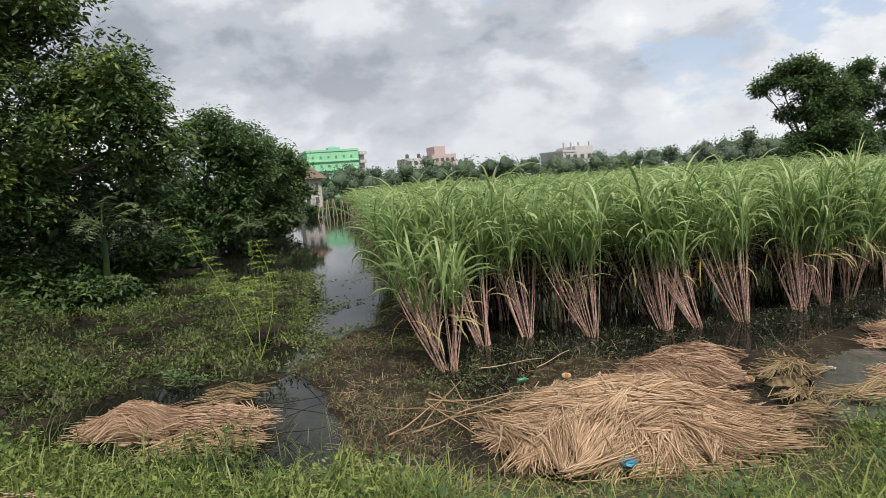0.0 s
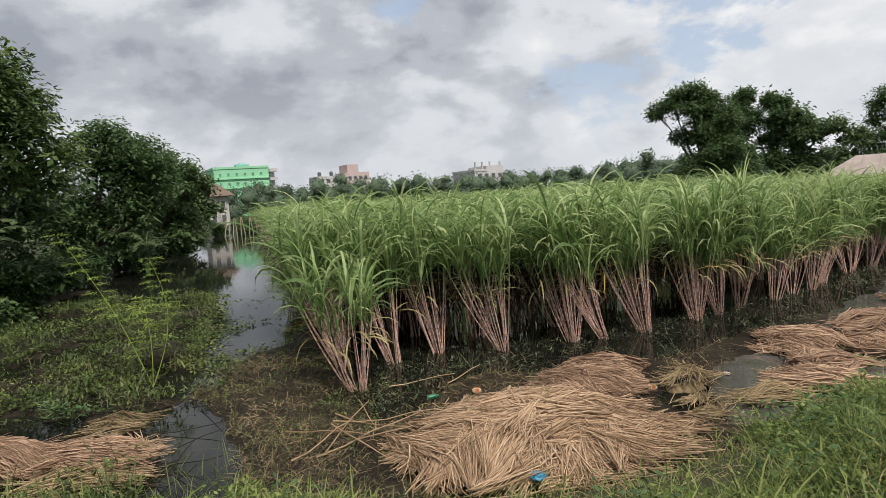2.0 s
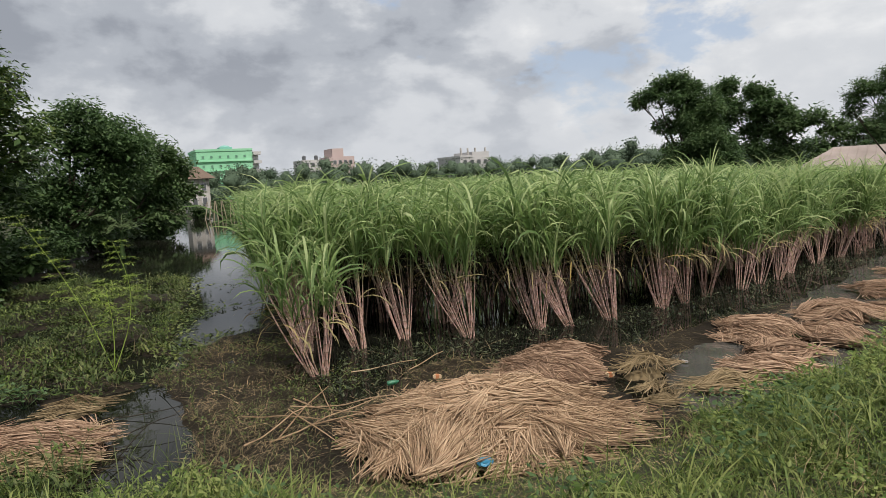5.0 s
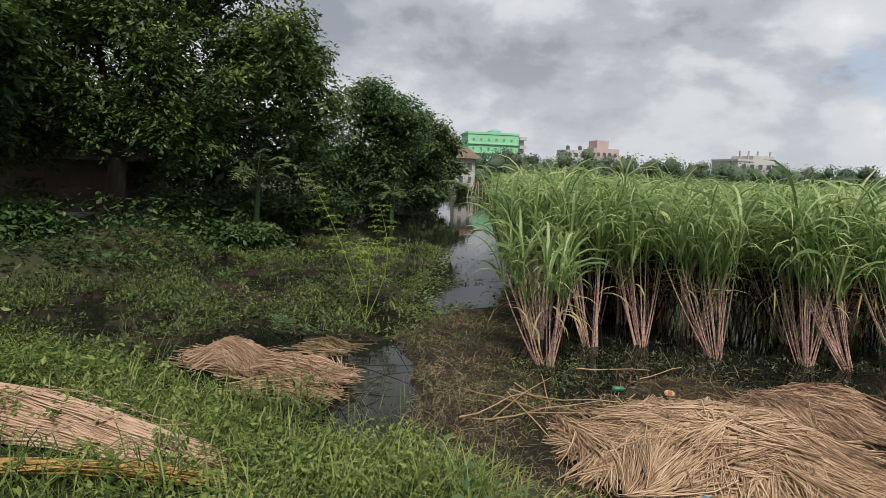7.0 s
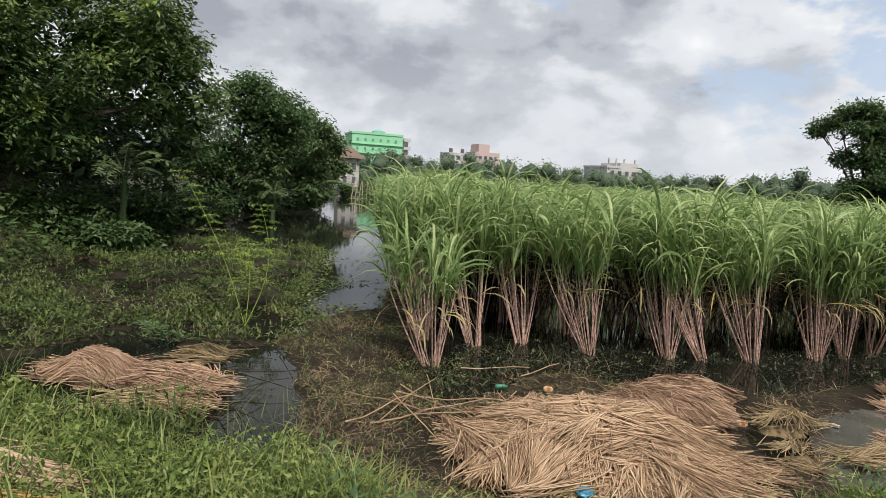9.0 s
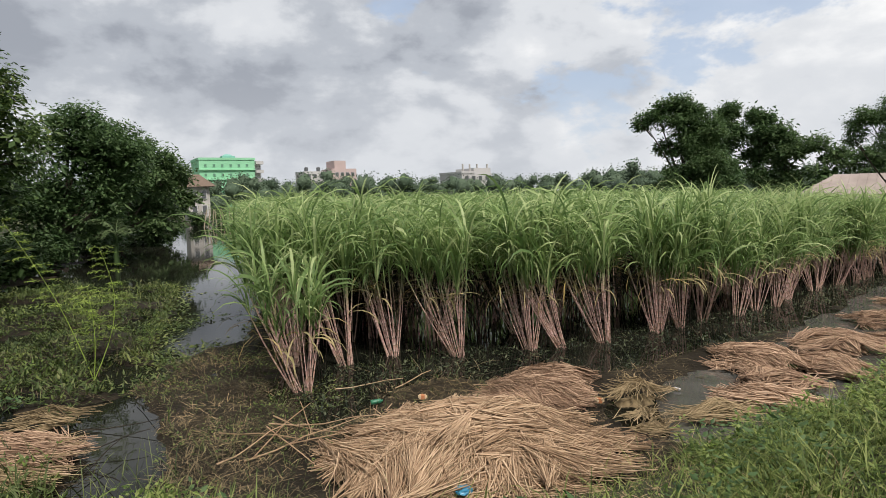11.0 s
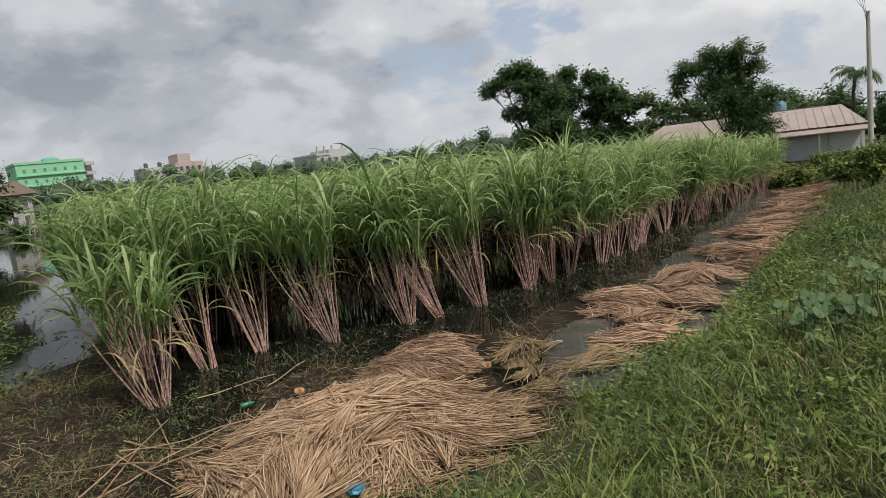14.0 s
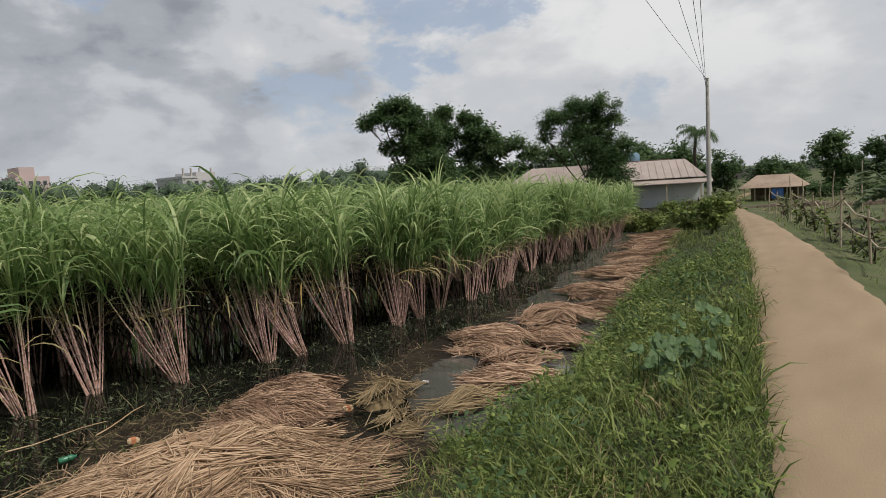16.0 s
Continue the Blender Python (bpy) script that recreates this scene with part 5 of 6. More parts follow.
def build_trees():
    # western bank
    tree((-18.5, -7.0, 0.5), [(-18.3, -6.0, 5.6, 2.4), (-18.8, -2.9, 5.2, 2.2), (-19.0, -1.4, 4.2, 1.5), (-18.0, -8.6, 5.5, 2.6), (-19.5, -4.2, 7.4, 2.1), (-18.5, -7.4, 7.8, 2.6), (-17.6, -4.6, 3.4, 1.5), (-17.5, -10.8, 5.0, 2.6), (-19.2, -2.0, 5.9, 1.5), (-17.8, -7.2, 3.6, 1.7), (-17.2, -9.4, 3.2, 1.7)],
         0.28, 0.17, 88000, "tree_dark", "large dark green leafy tree on the bank", tip="tree_lit_tip", tips=0.17, gap=0.2)
    tree((-15.5, -10.5, 0.5), [(-15.0, -10.2, 4.2, 2.2), (-14.5, -11.8, 5.6, 2.4), (-15.5, -9.0, 6.2, 2.0), (-14.0, -13.5, 4.5, 2.6), (-15.4, -8.4, 3.6, 1.4), (-13.0, -8.6, 5.6, 1.9), (-12.4, -10.0, 4.6, 1.9), (-13.6, -7.4, 4.6, 1.5)], 0.25, 0.17, 54000, "tree_dark", "dark spreading tree with dense low branches", tip="tree_lit_tip", tips=0.16, gap=0.2)
    # extra tree out of view, continuing the row so its crown shades the bank
    tree((-11.8, -12.2, 0.5), [(-11.6, -11.6, 5.6, 2.4), (-12.6, -10.6, 6.6, 2.2), (-10.6, -12.8, 6.4, 2.4), (-12.8, -12.8, 7.2, 2.4), (-9.6, -11.8, 4.6, 2.0), (-11.6, -10.8, 7.6, 1.8)], 0.25, 0.28, 12000, "tree_dark", "unseen tree added past the tree row to shade the bank", gap=0.15)
    tree((-22.0, -4.5, 0.5), [(-22.0, -4.2, 3.2, 2.2), (-23.0, -2.4, 2.8, 1.7), (-21.5, -6.8, 3.6, 2.4), (-24.5, -4.5, 5.2, 2.2), (-21.6, -8.8, 2.4, 2.0)], 0.2, 0.26, 12000, "tree_dark", "dark bushy tree behind the pond", gap=0.15)
    # added backing: blocks horizon light so the space under the crowns stays dark
    tree((-27.5, -9.5, 0.5), [(-26.8, -7.0, 2.2, 2.2), (-27.2, -9.5, 2.4, 2.4), (-26.6, -12.5, 2.4, 2.6), (-26.0, -16.0, 2.6, 2.8), (-27.5, -8.5, 4.8, 2.6), (-27.0, -12.0, 5.0, 2.8), (-25.5, -18.5, 3.0, 3.0), (-26.5, -15.5, 5.6, 2.8), (-28.0, -4.6, 2.0, 2.0)],
         0.22, 0.30, 22000, "tree_dark", "dense dark thicket added as a backing behind the bank", gap=0.05)
    tree((-29.5, -0.8, 0.4), [(-29.5, 0.1, 4.6, 1.9), (-29.6, 1.4, 4.5, 1.8), (-29.4, -1.6, 2.9, 1.8), (-29.2, 1.7, 3.0, 1.2), (-30.0, 0.1, 2.0, 1.7), (-29.8, 0.6, 5.6, 1.4), (-29.0, -0.8, 0.9, 1.2)], 0.2, 0.20, 27000, "tree_mid", "rounded dense green tree beside the pond", gap=0.12)
    tree((-39.5, 2.0, 0.4), [(-39.4, 3.4, 4.7, 1.9), (-39.2, 4.6, 3.9, 1.6), (-39.5, 2.2, 2.9, 1.8), (-39.6, 4.2, 1.9, 1.5), (-39.6, 4.4, 0.8, 1.1), (-39.4, 2.0, 1.0, 1.3)], 0.2, 0.26, 15000, "tree_mid", "rounded green tree overhanging the pond", gap=0.12)
    tree((-48.5, 3.8, 0.4), [(-48.2, 4.8, 3.0, 1.8), (-48.2, 5.9, 2.4, 1.5), (-48.5, 4.0, 1.8, 1.7)], 0.2, 0.36, 9000, "tree_dark", "dark low tree at the far end of the pond", gap=0.15)
    # east, beyond the cane
    tree((-43.2, 53.5, 0.3), [(-45.2, 51.8, 10.0, 1.5), (-43.8, 53.0, 10.6, 1.6), (-46.2, 50.9, 9.2, 1.1), (-42.6, 54.0, 9.4, 1.7), (-42.5, 54.0, 6.8, 2.0), (-41.4, 54.9, 4.8, 2.4), (-43.6, 53.0, 3.2, 2.2), (-44.6, 52.4, 6.6, 1.0), (-40.6, 55.4, 2.8, 2.2), (-43.2, 53.4, 8.6, 2.2), (-42.2, 54.2, 5.4, 2.6), (-41.4, 54.8, 7.6, 1.8), (-42.4, 54.0, 2.4, 2.4)],
         0.25, 0.32, 46000, "tree_mid", "tall open-crowned green tree beyond the field", gap=0.15)
    for x, y, h, r in [(-50.8, 69.5, 13.0, 1.7), (-47.3, 71.5, 12.2, 1.7), (-45.0, 72.8, 10.4, 2.0), (-41.5, 75.0, 8.6, 2.4), (-38.0, 76.6, 7.6, 2.5), (-35.0, 77.5, 7.4, 2.6), (-32.0, 79.5, 6.4, 2.8), (-28.0, 82.0, 7.0, 2.6), (-24.0, 82.0, 6.2, 2.6)]:
        tree((x, y, 0.3), [(x, y, h - r, r), (x + 0.8, y, h - 2.4 * r, r * 1.15), (x - 0.8, y + 0.4, max(1.4, h - 3.6 * r), r * 1.1), (x + 0.4, y - 0.3, max(1.2, h - 5 * r), r)], 0.2, 0.45, 8000, "tree_mid", "tall green tree in the belt behind the field", gap=0.15)
    tree((-14.0, 34.2, 0.1), [(-15.9, 33.3, 5.5, 1.0), (-14.8, 33.8, 6.1, 1.0), (-13.6, 34.3, 6.0, 0.9), (-13.2, 34.5, 5.0, 0.9), (-16.5, 33.0, 4.8, 0.6), (-14.4, 34.0, 4.3, 1.4), (-13.8, 34.2, 3.0, 1.5), (-13.6, 34.3, 1.8, 1.5), (-13.2, 34.4, 0.9, 1.4), (-12.8, 34.7, 3.9, 0.8), (-14.4, 34.0, 5.2, 1.1), (-13.9, 34.2, 3.8, 1.3), (-13.3, 34.4, 2.5, 1.3)],
         0.13, 0.16, 50000, "tree_mid", "slender feathery tree at the end of the field", gap=0.38, ratio=0.3)


build_trees()


# ---- small plants ----
def shrub(base, r, h, leaf, n, key, label, name="shrub", tip=None):
    x, y, z = base
    blobs = [(x + rng.normal(0, r * 0.45), y + rng.normal(0, r * 0.45), z + h * rng.uniform(0.25, 0.75), r * rng.uniform(0.45, 0.75)) for _ in range(6)]
    return tree(base, blobs, 0.025, leaf, n, key, label, "shrub", tip=tip, tips=0.25 if tip else 0, gap=0.15, name=name, ratio=0.5)


def banana(at, h, count, label):
    """A banana plant: its false stem of height h and arching leaves torn into strips."""
    root = new("banana_plant")
    root.matrix_basis = Matrix.Translation(at)
    s = Soup()
    v, q = tubes(np.array([[[0, 0, -0.1], [0.02, 0, h * 0.3], [0, 0.03, h * 0.62], [0, 0.04, h]]]), [0.10, 0.09, 0.075, 0.05], 9)
    s.add(v, q, "tree_mid")
    part("pseudostem", s, root, smooth=True)
    for i in range(count):
        az, el, ln = i * 2.4 + rng.normal(0, 0.2), radians(rng.uniform(30, 80)), rng.uniform(0.85, 1.2) * h
        t = np.linspace(0, 1, 21)
        ang = el - radians(rng.uniform(70, 125)) * t ** 1.3
        hor, ver = np.cumsum(np.cos(ang)) * ln / 21, np.cumsum(np.sin(ang)) * ln / 21
        p = np.stack([hor * np.cos(az), 0.04 + hor * np.sin(az), h * 0.94 + ver], 1)
        f = Soup()
        v, q = tubes(p[None], np.linspace(0.022, 0.006, 21), 5)
        f.add(v, q, "banana")
        c = p[3:]
        for d in (-1, 1):
            n = len(c)
            v, q = leaves(c, np.full(n, az + d * 1.2) + rng.normal(0, 0.10, n), rng.normal(-0.25, 0.2, n), uni(0.22, 0.36, n) * np.sin(np.linspace(0.5, 2.8, n)) ** 0.5, uni(0.09, 0.15, n))
            f.add(v, q, "banana")
        part("leaf", f, root)
    return tagged(root, label, "banana plant")


def build_plants():
    # two-stemmed sapling in the marsh
    root = new("sapling")
    root.matrix_basis = Matrix.Translation((-9.7, 0.45, 0.0))
    for tip, bend in (((-1.15, -1.05, 2.35), 0.1), ((-1.2, 0.2, 1.85), 0.25), ((-0.5, 0.0, 1.3), 0.05)):
        t = np.linspace(0, 1, 9)[:, None]
        p = np.array(tip) * t + np.sin(t * np.pi) * np.array([0, bend, 0])
        s = Soup()
        v, q = tubes(p[None], np.linspace(0.008, 0.003, 9), 6)
        s.add(v, q, "sapling")
        stem = part("stem", s, root, smooth=True)
        f = Soup()
        for k in np.linspace(0.42, 1.0, 13):
            c = np.array([np.interp(k, t[:, 0], p[:, i]) for i in range(3)])
            for side in range(2):
                az = rng.uniform(0, 6.28)
                ln = rng.uniform(0.22, 0.42) * (1.25 - 0.7 * k)
                tt = np.linspace(0.1, 1, 8)
                cc = c + np.stack([np.cos(az) * ln * tt, np.sin(az) * ln * tt, ln * 0.25 * tt - 0.28 * ln * tt ** 2], 1)
                for d in (-0.9, 0.9):
                    v, q = leaves(cc, np.full(8, az + d) + rng.normal(0, 0.2, 8), rng.normal(-0.1, 0.2, 8), uni(0.07, 0.14, 8), uni(0.014, 0.024, 8))
                    f.add(v, q, "sapling")
        part("leaves", f, stem)
    tagged(root, "spindly yellow-green sapling standing in the marsh", "sapling")
    banana((-18.2, -2.75, 0.3), 1.6, 11, "ragged banana plant below dark trees")
    banana((-27.6, 1.5, 0.2), 1.1, 8, "small ragged banana plant at the pond's edge")
    for x, y, h, n in ((-0.25, 17.2, 1.0, 8), (-0.5, 20.6, 1.0, 7), (-0.1, 23.5, 1.2, 8)):
        banana((x, y, float(land(x, y))), h, n, "green banana plant in the fenced field")
    # bottle-gourd vine on the bank
    root = new("gourd_vine")
    z0 = float(land(-1.6, 6.5))
    root.matrix_basis = Matrix.Translation((-1.6, 6.5, z0))
    for i in range(64):
        a, r = rng.uniform(0, 6.28), 0.5 * rng.random() ** 0.6
        c = np.array([r * np.cos(a) * 0.75, r * np.sin(a) * 1.3, 0.0])
        c[2] = float(land(-1.6 + c[0], 6.5 + c[1])) - z0
        h = rng.uniform(0.10, 0.42)
        R = rng.uniform(0.035, 0.066)
        th = np.linspace(0, 2 * np.pi, 21)
        rad = R * (1 - 0.30 * np.cos(th / 2) ** 16 + 0.10 * np.cos(5 * th))
        tiltv = np.array([-0.25, 0.4]) + rng.normal(0, 0.45, 2)
        f = Soup()
        ring = np.stack([rad * np.cos(th), rad * np.sin(th), 0.14 * rad * np.cos(5 * th)], 1)
        pts = np.concatenate([[[0, 0, -0.015]], ring])
        pts[:, 2] += pts[:, 0] * tiltv[0] + pts[:, 1] * tiltv[1] + h
        f.add(pts + c, [(0, k, k + 1) for k in range(1, 21)], "gourd")
        v, q = tubes(np.array([[c + [0, 0, -0.03], c + [0, 0, h * 0.6], c + [0, 0, h - 0.015]]]), [0.005, 0.004, 0.004], 5)
        f.add(v, q, "gourd")
        part("leaf", f, root)
    tagged(root, "broad-leaved gourd vine sprawling on the grassy bank", "gourd vine")
    # a pale sprig in the mud
    root = tagged(new("sprig"), "small pale-leaved plant growing from the mud", "plant")
    root.matrix_basis = Matrix.Translation((-8.6, -0.6, 0.02))
    for i in range(9):
        tip = np.array([rng.normal(0, 0.12), rng.normal(0, 0.12), rng.uniform(0.14, 0.36)])
        o, f = Soup(), Soup()
        v, q = tubes(np.array([[[0, 0, -0.03], tip * 0.6, tip]]), [0.004, 0.004, 0.002], 4)
        o.add(v, q, "gourd")
        stem = part("stem", o, root)
        n = 7
        v, q = leaves(tip * uni(0.5, 1.0, n)[:, None], uni(0, 6.28, n), uni(-0.2, 0.6, n), uni(0.08, 0.14, n), uni(0.04, 0.065, n))
        f.add(v, q, "gourd")
        part("leaves", f, stem)
    # shrubs
    shrub((-4.4, 19.3, float(land(-4.4, 19.3))), 0.34, 0.95, 0.11, 2600, "grass", "leafy light green shrub on the bank beside the track", tip="tree_lit_tip")
    shrub((-5.4, 21.5, 0.4), 0.4, 0.6, 0.12, 2000, "grass", "low green shrub on the bank")
    for x, y, r, h in [(-8.9, 27.2, 0.8, 0.9), (-10.6, 28.6, 0.8, 0.7), (-7.6, 29.5, 0.9, 0.5), (-9.2, 31.5, 1.0, 0.4), (-11.8, 31.0, 1.0, 0.9), (-12.4, 29.6, 1.0, 1.2), (-6.9, 26.0, 0.6, 0.5), (-7.4, 33.0, 0.9, 0.4)]:
        shrub((x, y, float(land(x, y))), r, h, 0.13, 3200, "grass", "tangled green shrub at the end of the field", tip="bright_weed")
    shrub((-6.9, -4.9, float(land(-6.9, -4.9))), 0.7, 1.0, 0.13, 3000, "grass", "bright leafy shrub on the near bank", tip="tree_lit_tip")
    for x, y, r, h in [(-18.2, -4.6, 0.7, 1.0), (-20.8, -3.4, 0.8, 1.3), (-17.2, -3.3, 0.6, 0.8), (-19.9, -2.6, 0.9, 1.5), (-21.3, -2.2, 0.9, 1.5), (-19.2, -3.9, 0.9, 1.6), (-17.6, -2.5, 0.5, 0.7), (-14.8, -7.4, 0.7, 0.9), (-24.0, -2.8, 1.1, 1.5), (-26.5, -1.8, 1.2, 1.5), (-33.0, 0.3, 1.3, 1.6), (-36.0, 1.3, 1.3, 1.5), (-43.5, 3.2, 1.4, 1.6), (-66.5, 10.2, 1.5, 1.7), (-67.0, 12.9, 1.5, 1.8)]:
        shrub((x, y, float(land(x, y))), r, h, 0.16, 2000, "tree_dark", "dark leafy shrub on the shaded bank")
    # scrubby plants along the fence
    for x, y in [(-3.2, 23.6), (-2.0, 19.2), (-1.35, 16.2), (-0.5, 13.6), (-2.7, 21.6), (-0.9, 14.9), (-2.3, 20.4)]:
        z = float(land(x, y))
        root = tagged(new("bean_plant"), "scrubby bean plant beside the bamboo fence", "bean plant", "plants along the fence")
        root.matrix_basis = Matrix.Translation((x, y, z))
        for i in range(3):
            tip = np.array([rng.normal(0, 0.2), rng.normal(0, 0.2), rng.uniform(0.4, 0.8)])
            st, f = Soup(), Soup()
            v, q = tubes(np.array([[[0, 0, -0.05], tip * 0.5 + [0.03, 0, 0], tip]]), [0.012, 0.009, 0.005], 5)
            st.add(v, q, "bark")
            stem = part("stem", st, root, smooth=True)
            n = 34
            c = tip * uni(0.3, 1.05, n)[:, None] + rng.normal(0, 0.06, (n, 3))
            v, q = leaves(c, uni(0, 6.28, n), rng.normal(-0.1, 0.5, n), uni(0.08, 0.16, n), uni(0.04, 0.08, n), rng.normal(0, 0.4, n))
            f.add(v, q, "grass" if i else "dead")
            part("leaves", f, stem)


build_plants()


# ---- fence, pole, wires ----
def build_fence():
    a = np.array([(-0.2, 11.6), (-0.55, 13.4), (-1.15, 15.6), (-1.6, 17.5), (-2.1, 19.4), (-2.55, 21.3), (-3.1, 23.4), (-3.7, 25.6), (-4.2, 27.6), (-4.8, 29.8)])
    root = tagged(new("bamboo_fence"), "rickety grey bamboo fence along a field", "fence")
    tops = []
    for x, y in a:
        z = float(land(x, y))
        h = rng.uniform(0.75, 1.15)
        l = rng.normal(0, 0.06, 2)
        s = Soup()
        v, q = tubes(np.array([[[x, y, z - 0.1], [x + l[0] * 0.5, y + l[1] * 0.5, z + h * 0.5], [x + l[0], y + l[1], z + h]]]), [0.024, 0.022, 0.018], 7)
        s.add(v, q, "bamboo")
        part("post", s, root, smooth=True)
        tops.append((x + l[0], y + l[1], z, h))
    for k in (0.85, 0.45):
        for p, r in zip(tops, tops[1:]):
            pa, pb = np.array([p[0], p[1], p[2] + p[3] * k]), np.array([r[0], r[1], r[2] + r[3] * k])
            d = pb - pa
            mid = (pa + pb) / 2 + np.array([0.03, 0, -0.05 + rng.normal(0, 0.03)])
            s = Soup()
            v, q = tubes(np.array([[pa - d * 0.06 + [0.03, 0, 0], mid, pb + d * 0.06 + [0.03, 0, 0]]]), [0.017, 0.016, 0.013], 6)
            s.add(v, q, "bamboo")
            part("rail", s, root, smooth=True)
    # loose stakes in the field
    for x, y in [(0.6, 22.0), (1.2, 26.0), (-1.6, 30.0), (-2.8, 33.0), (0.2, 34.0), (2.5, 30.0), (-5.2, 38.0), (-3.8, 38.5), (-4.6, 37.5)]:
        z = float(land(x, y))
        s = Soup()
        v, q = tubes(np.array([[[x, y, z - 0.1], [x + rng.normal(0, 0.04), y, z + 0.9], [x + rng.normal(0, 0.07), y, z + rng.uniform(1.4, 2.0)]]]), [0.03, 0.027, 0.02], 6)
        s.add(v, q, "bamboo")
        put("bamboo_stake", s, label="upright bamboo stake in the field", category="stake", group="field stakes", smooth=True)
    # vine trellis
    root = tagged(new("vine_trellis"), "bamboo trellis roofed with green vines", "trellis")
    for x, y in [(0.9, 30.6), (4.0, 30.0), (1.3, 33.5), (4.4, 33.0)]:
        s = Soup()
        v, q = tubes(np.array([[[x, y, 0.2], [x, y, 1.2], [x, y, 1.9]]]), [0.03, 0.03, 0.025], 6)
        s.add(v, q, "bamboo")
        part("post", s, root, smooth=True)
    n = 2600
    s = Soup()
    c = np.stack([uni(0.5, 4.8, n), uni(29.6, 34.0, n), 1.85 + rng.normal(0, 0.10, n)], 1)
    v, q = leaves(c, uni(0, 6.28, n), rng.normal(-0.2, 0.4, n), uni(0.14, 0.26, n), uni(0.12, 0.2, n))
    s.add(v, q, "gourd")
    part("vine", s, root)


def build_pole():
    x, y, z = -9.8, 40.8, -0.2
    root = tagged(new("utility_pole"), "slim grey concrete utility pole beside the track", "utility pole")
    root.matrix_basis = Matrix.Translation((x, y, z))
    s = Soup()
    v, q = tubes(np.array([[[0, 0, -0.4], [0, 0, 2.7], [0, 0, 5.3], [0, 0, 7.8]]]), [0.15, 0.135, 0.115, 0.09], 12)
    s.add(v, q, "concrete")
    v, q = box((-0.085, -0.085, 7.76), (0.085, 0.085, 7.82))
    s.add(v, q, "concrete")
    part("shaft", s, root, smooth=True)
    for h in (7.65, 7.3, 6.95):
        s = Soup()
        v, q = tubes(np.array([[[0.06, -0.1, h], [0.10, -0.2, h], [0.10, -0.22, h + 0.08]]]), [0.03, 0.03, 0.02], 7)
        s.add(v, q, "concrete")
        part("insulator", s, root)
    copy_thing(root, pose(2.6, -18.0, 0.5))
    for h, dx in ((7.75, 2.3), (7.4, 5.2), (7.05, 6.4), (6.9, 6.9)):
        t = np.linspace(0, 1, 24)[:, None]
        a, b = np.array([x, y - 0.2, z + h]), np.array([-2.4 + dx, -18.2, 0.5 + h])
        p = a + (b - a) * t - np.array([0, 0, 1]) * np.sin(t * np.pi) * 0.35
        s = Soup()
        v, q = tubes(p[None], np.full(24, 0.008), 5)
        s.add(v, q, "wire")
        put("overhead_wire", s, label="thin dark overhead wire above the track", category="wire", group="overhead wires")


build_fence()
build_pole()


# ---- buildings ----
def block(lo, hi, key):
    s = Soup()
    v, f = box(lo, hi)
    return s.add(v, f, key)


def windows(root, x, y0, y1, z0, z1, cols, rows, w, h, frame_key="white_paint", pane_key="dark_window"):
    """Framed openings on a wall that faces +x."""
    for i in range(cols):
        for j in range(rows):
            yc = y0 + (y1 - y0) * (i + 0.5) / cols
            zc = z0 + (z1 - z0) * (j + 0.5) / rows
            win = part("window", block((x, yc - w / 2 - 0.12, zc - h / 2 - 0.12), (x + 0.10, yc + w / 2 + 0.12, zc + h / 2 + 0.12), frame_key), root)
            part("pane", block((x + 0.10, yc - w / 2, zc - h / 2), (x + 0.13, yc + w / 2, zc + h / 2), pane_key), win)


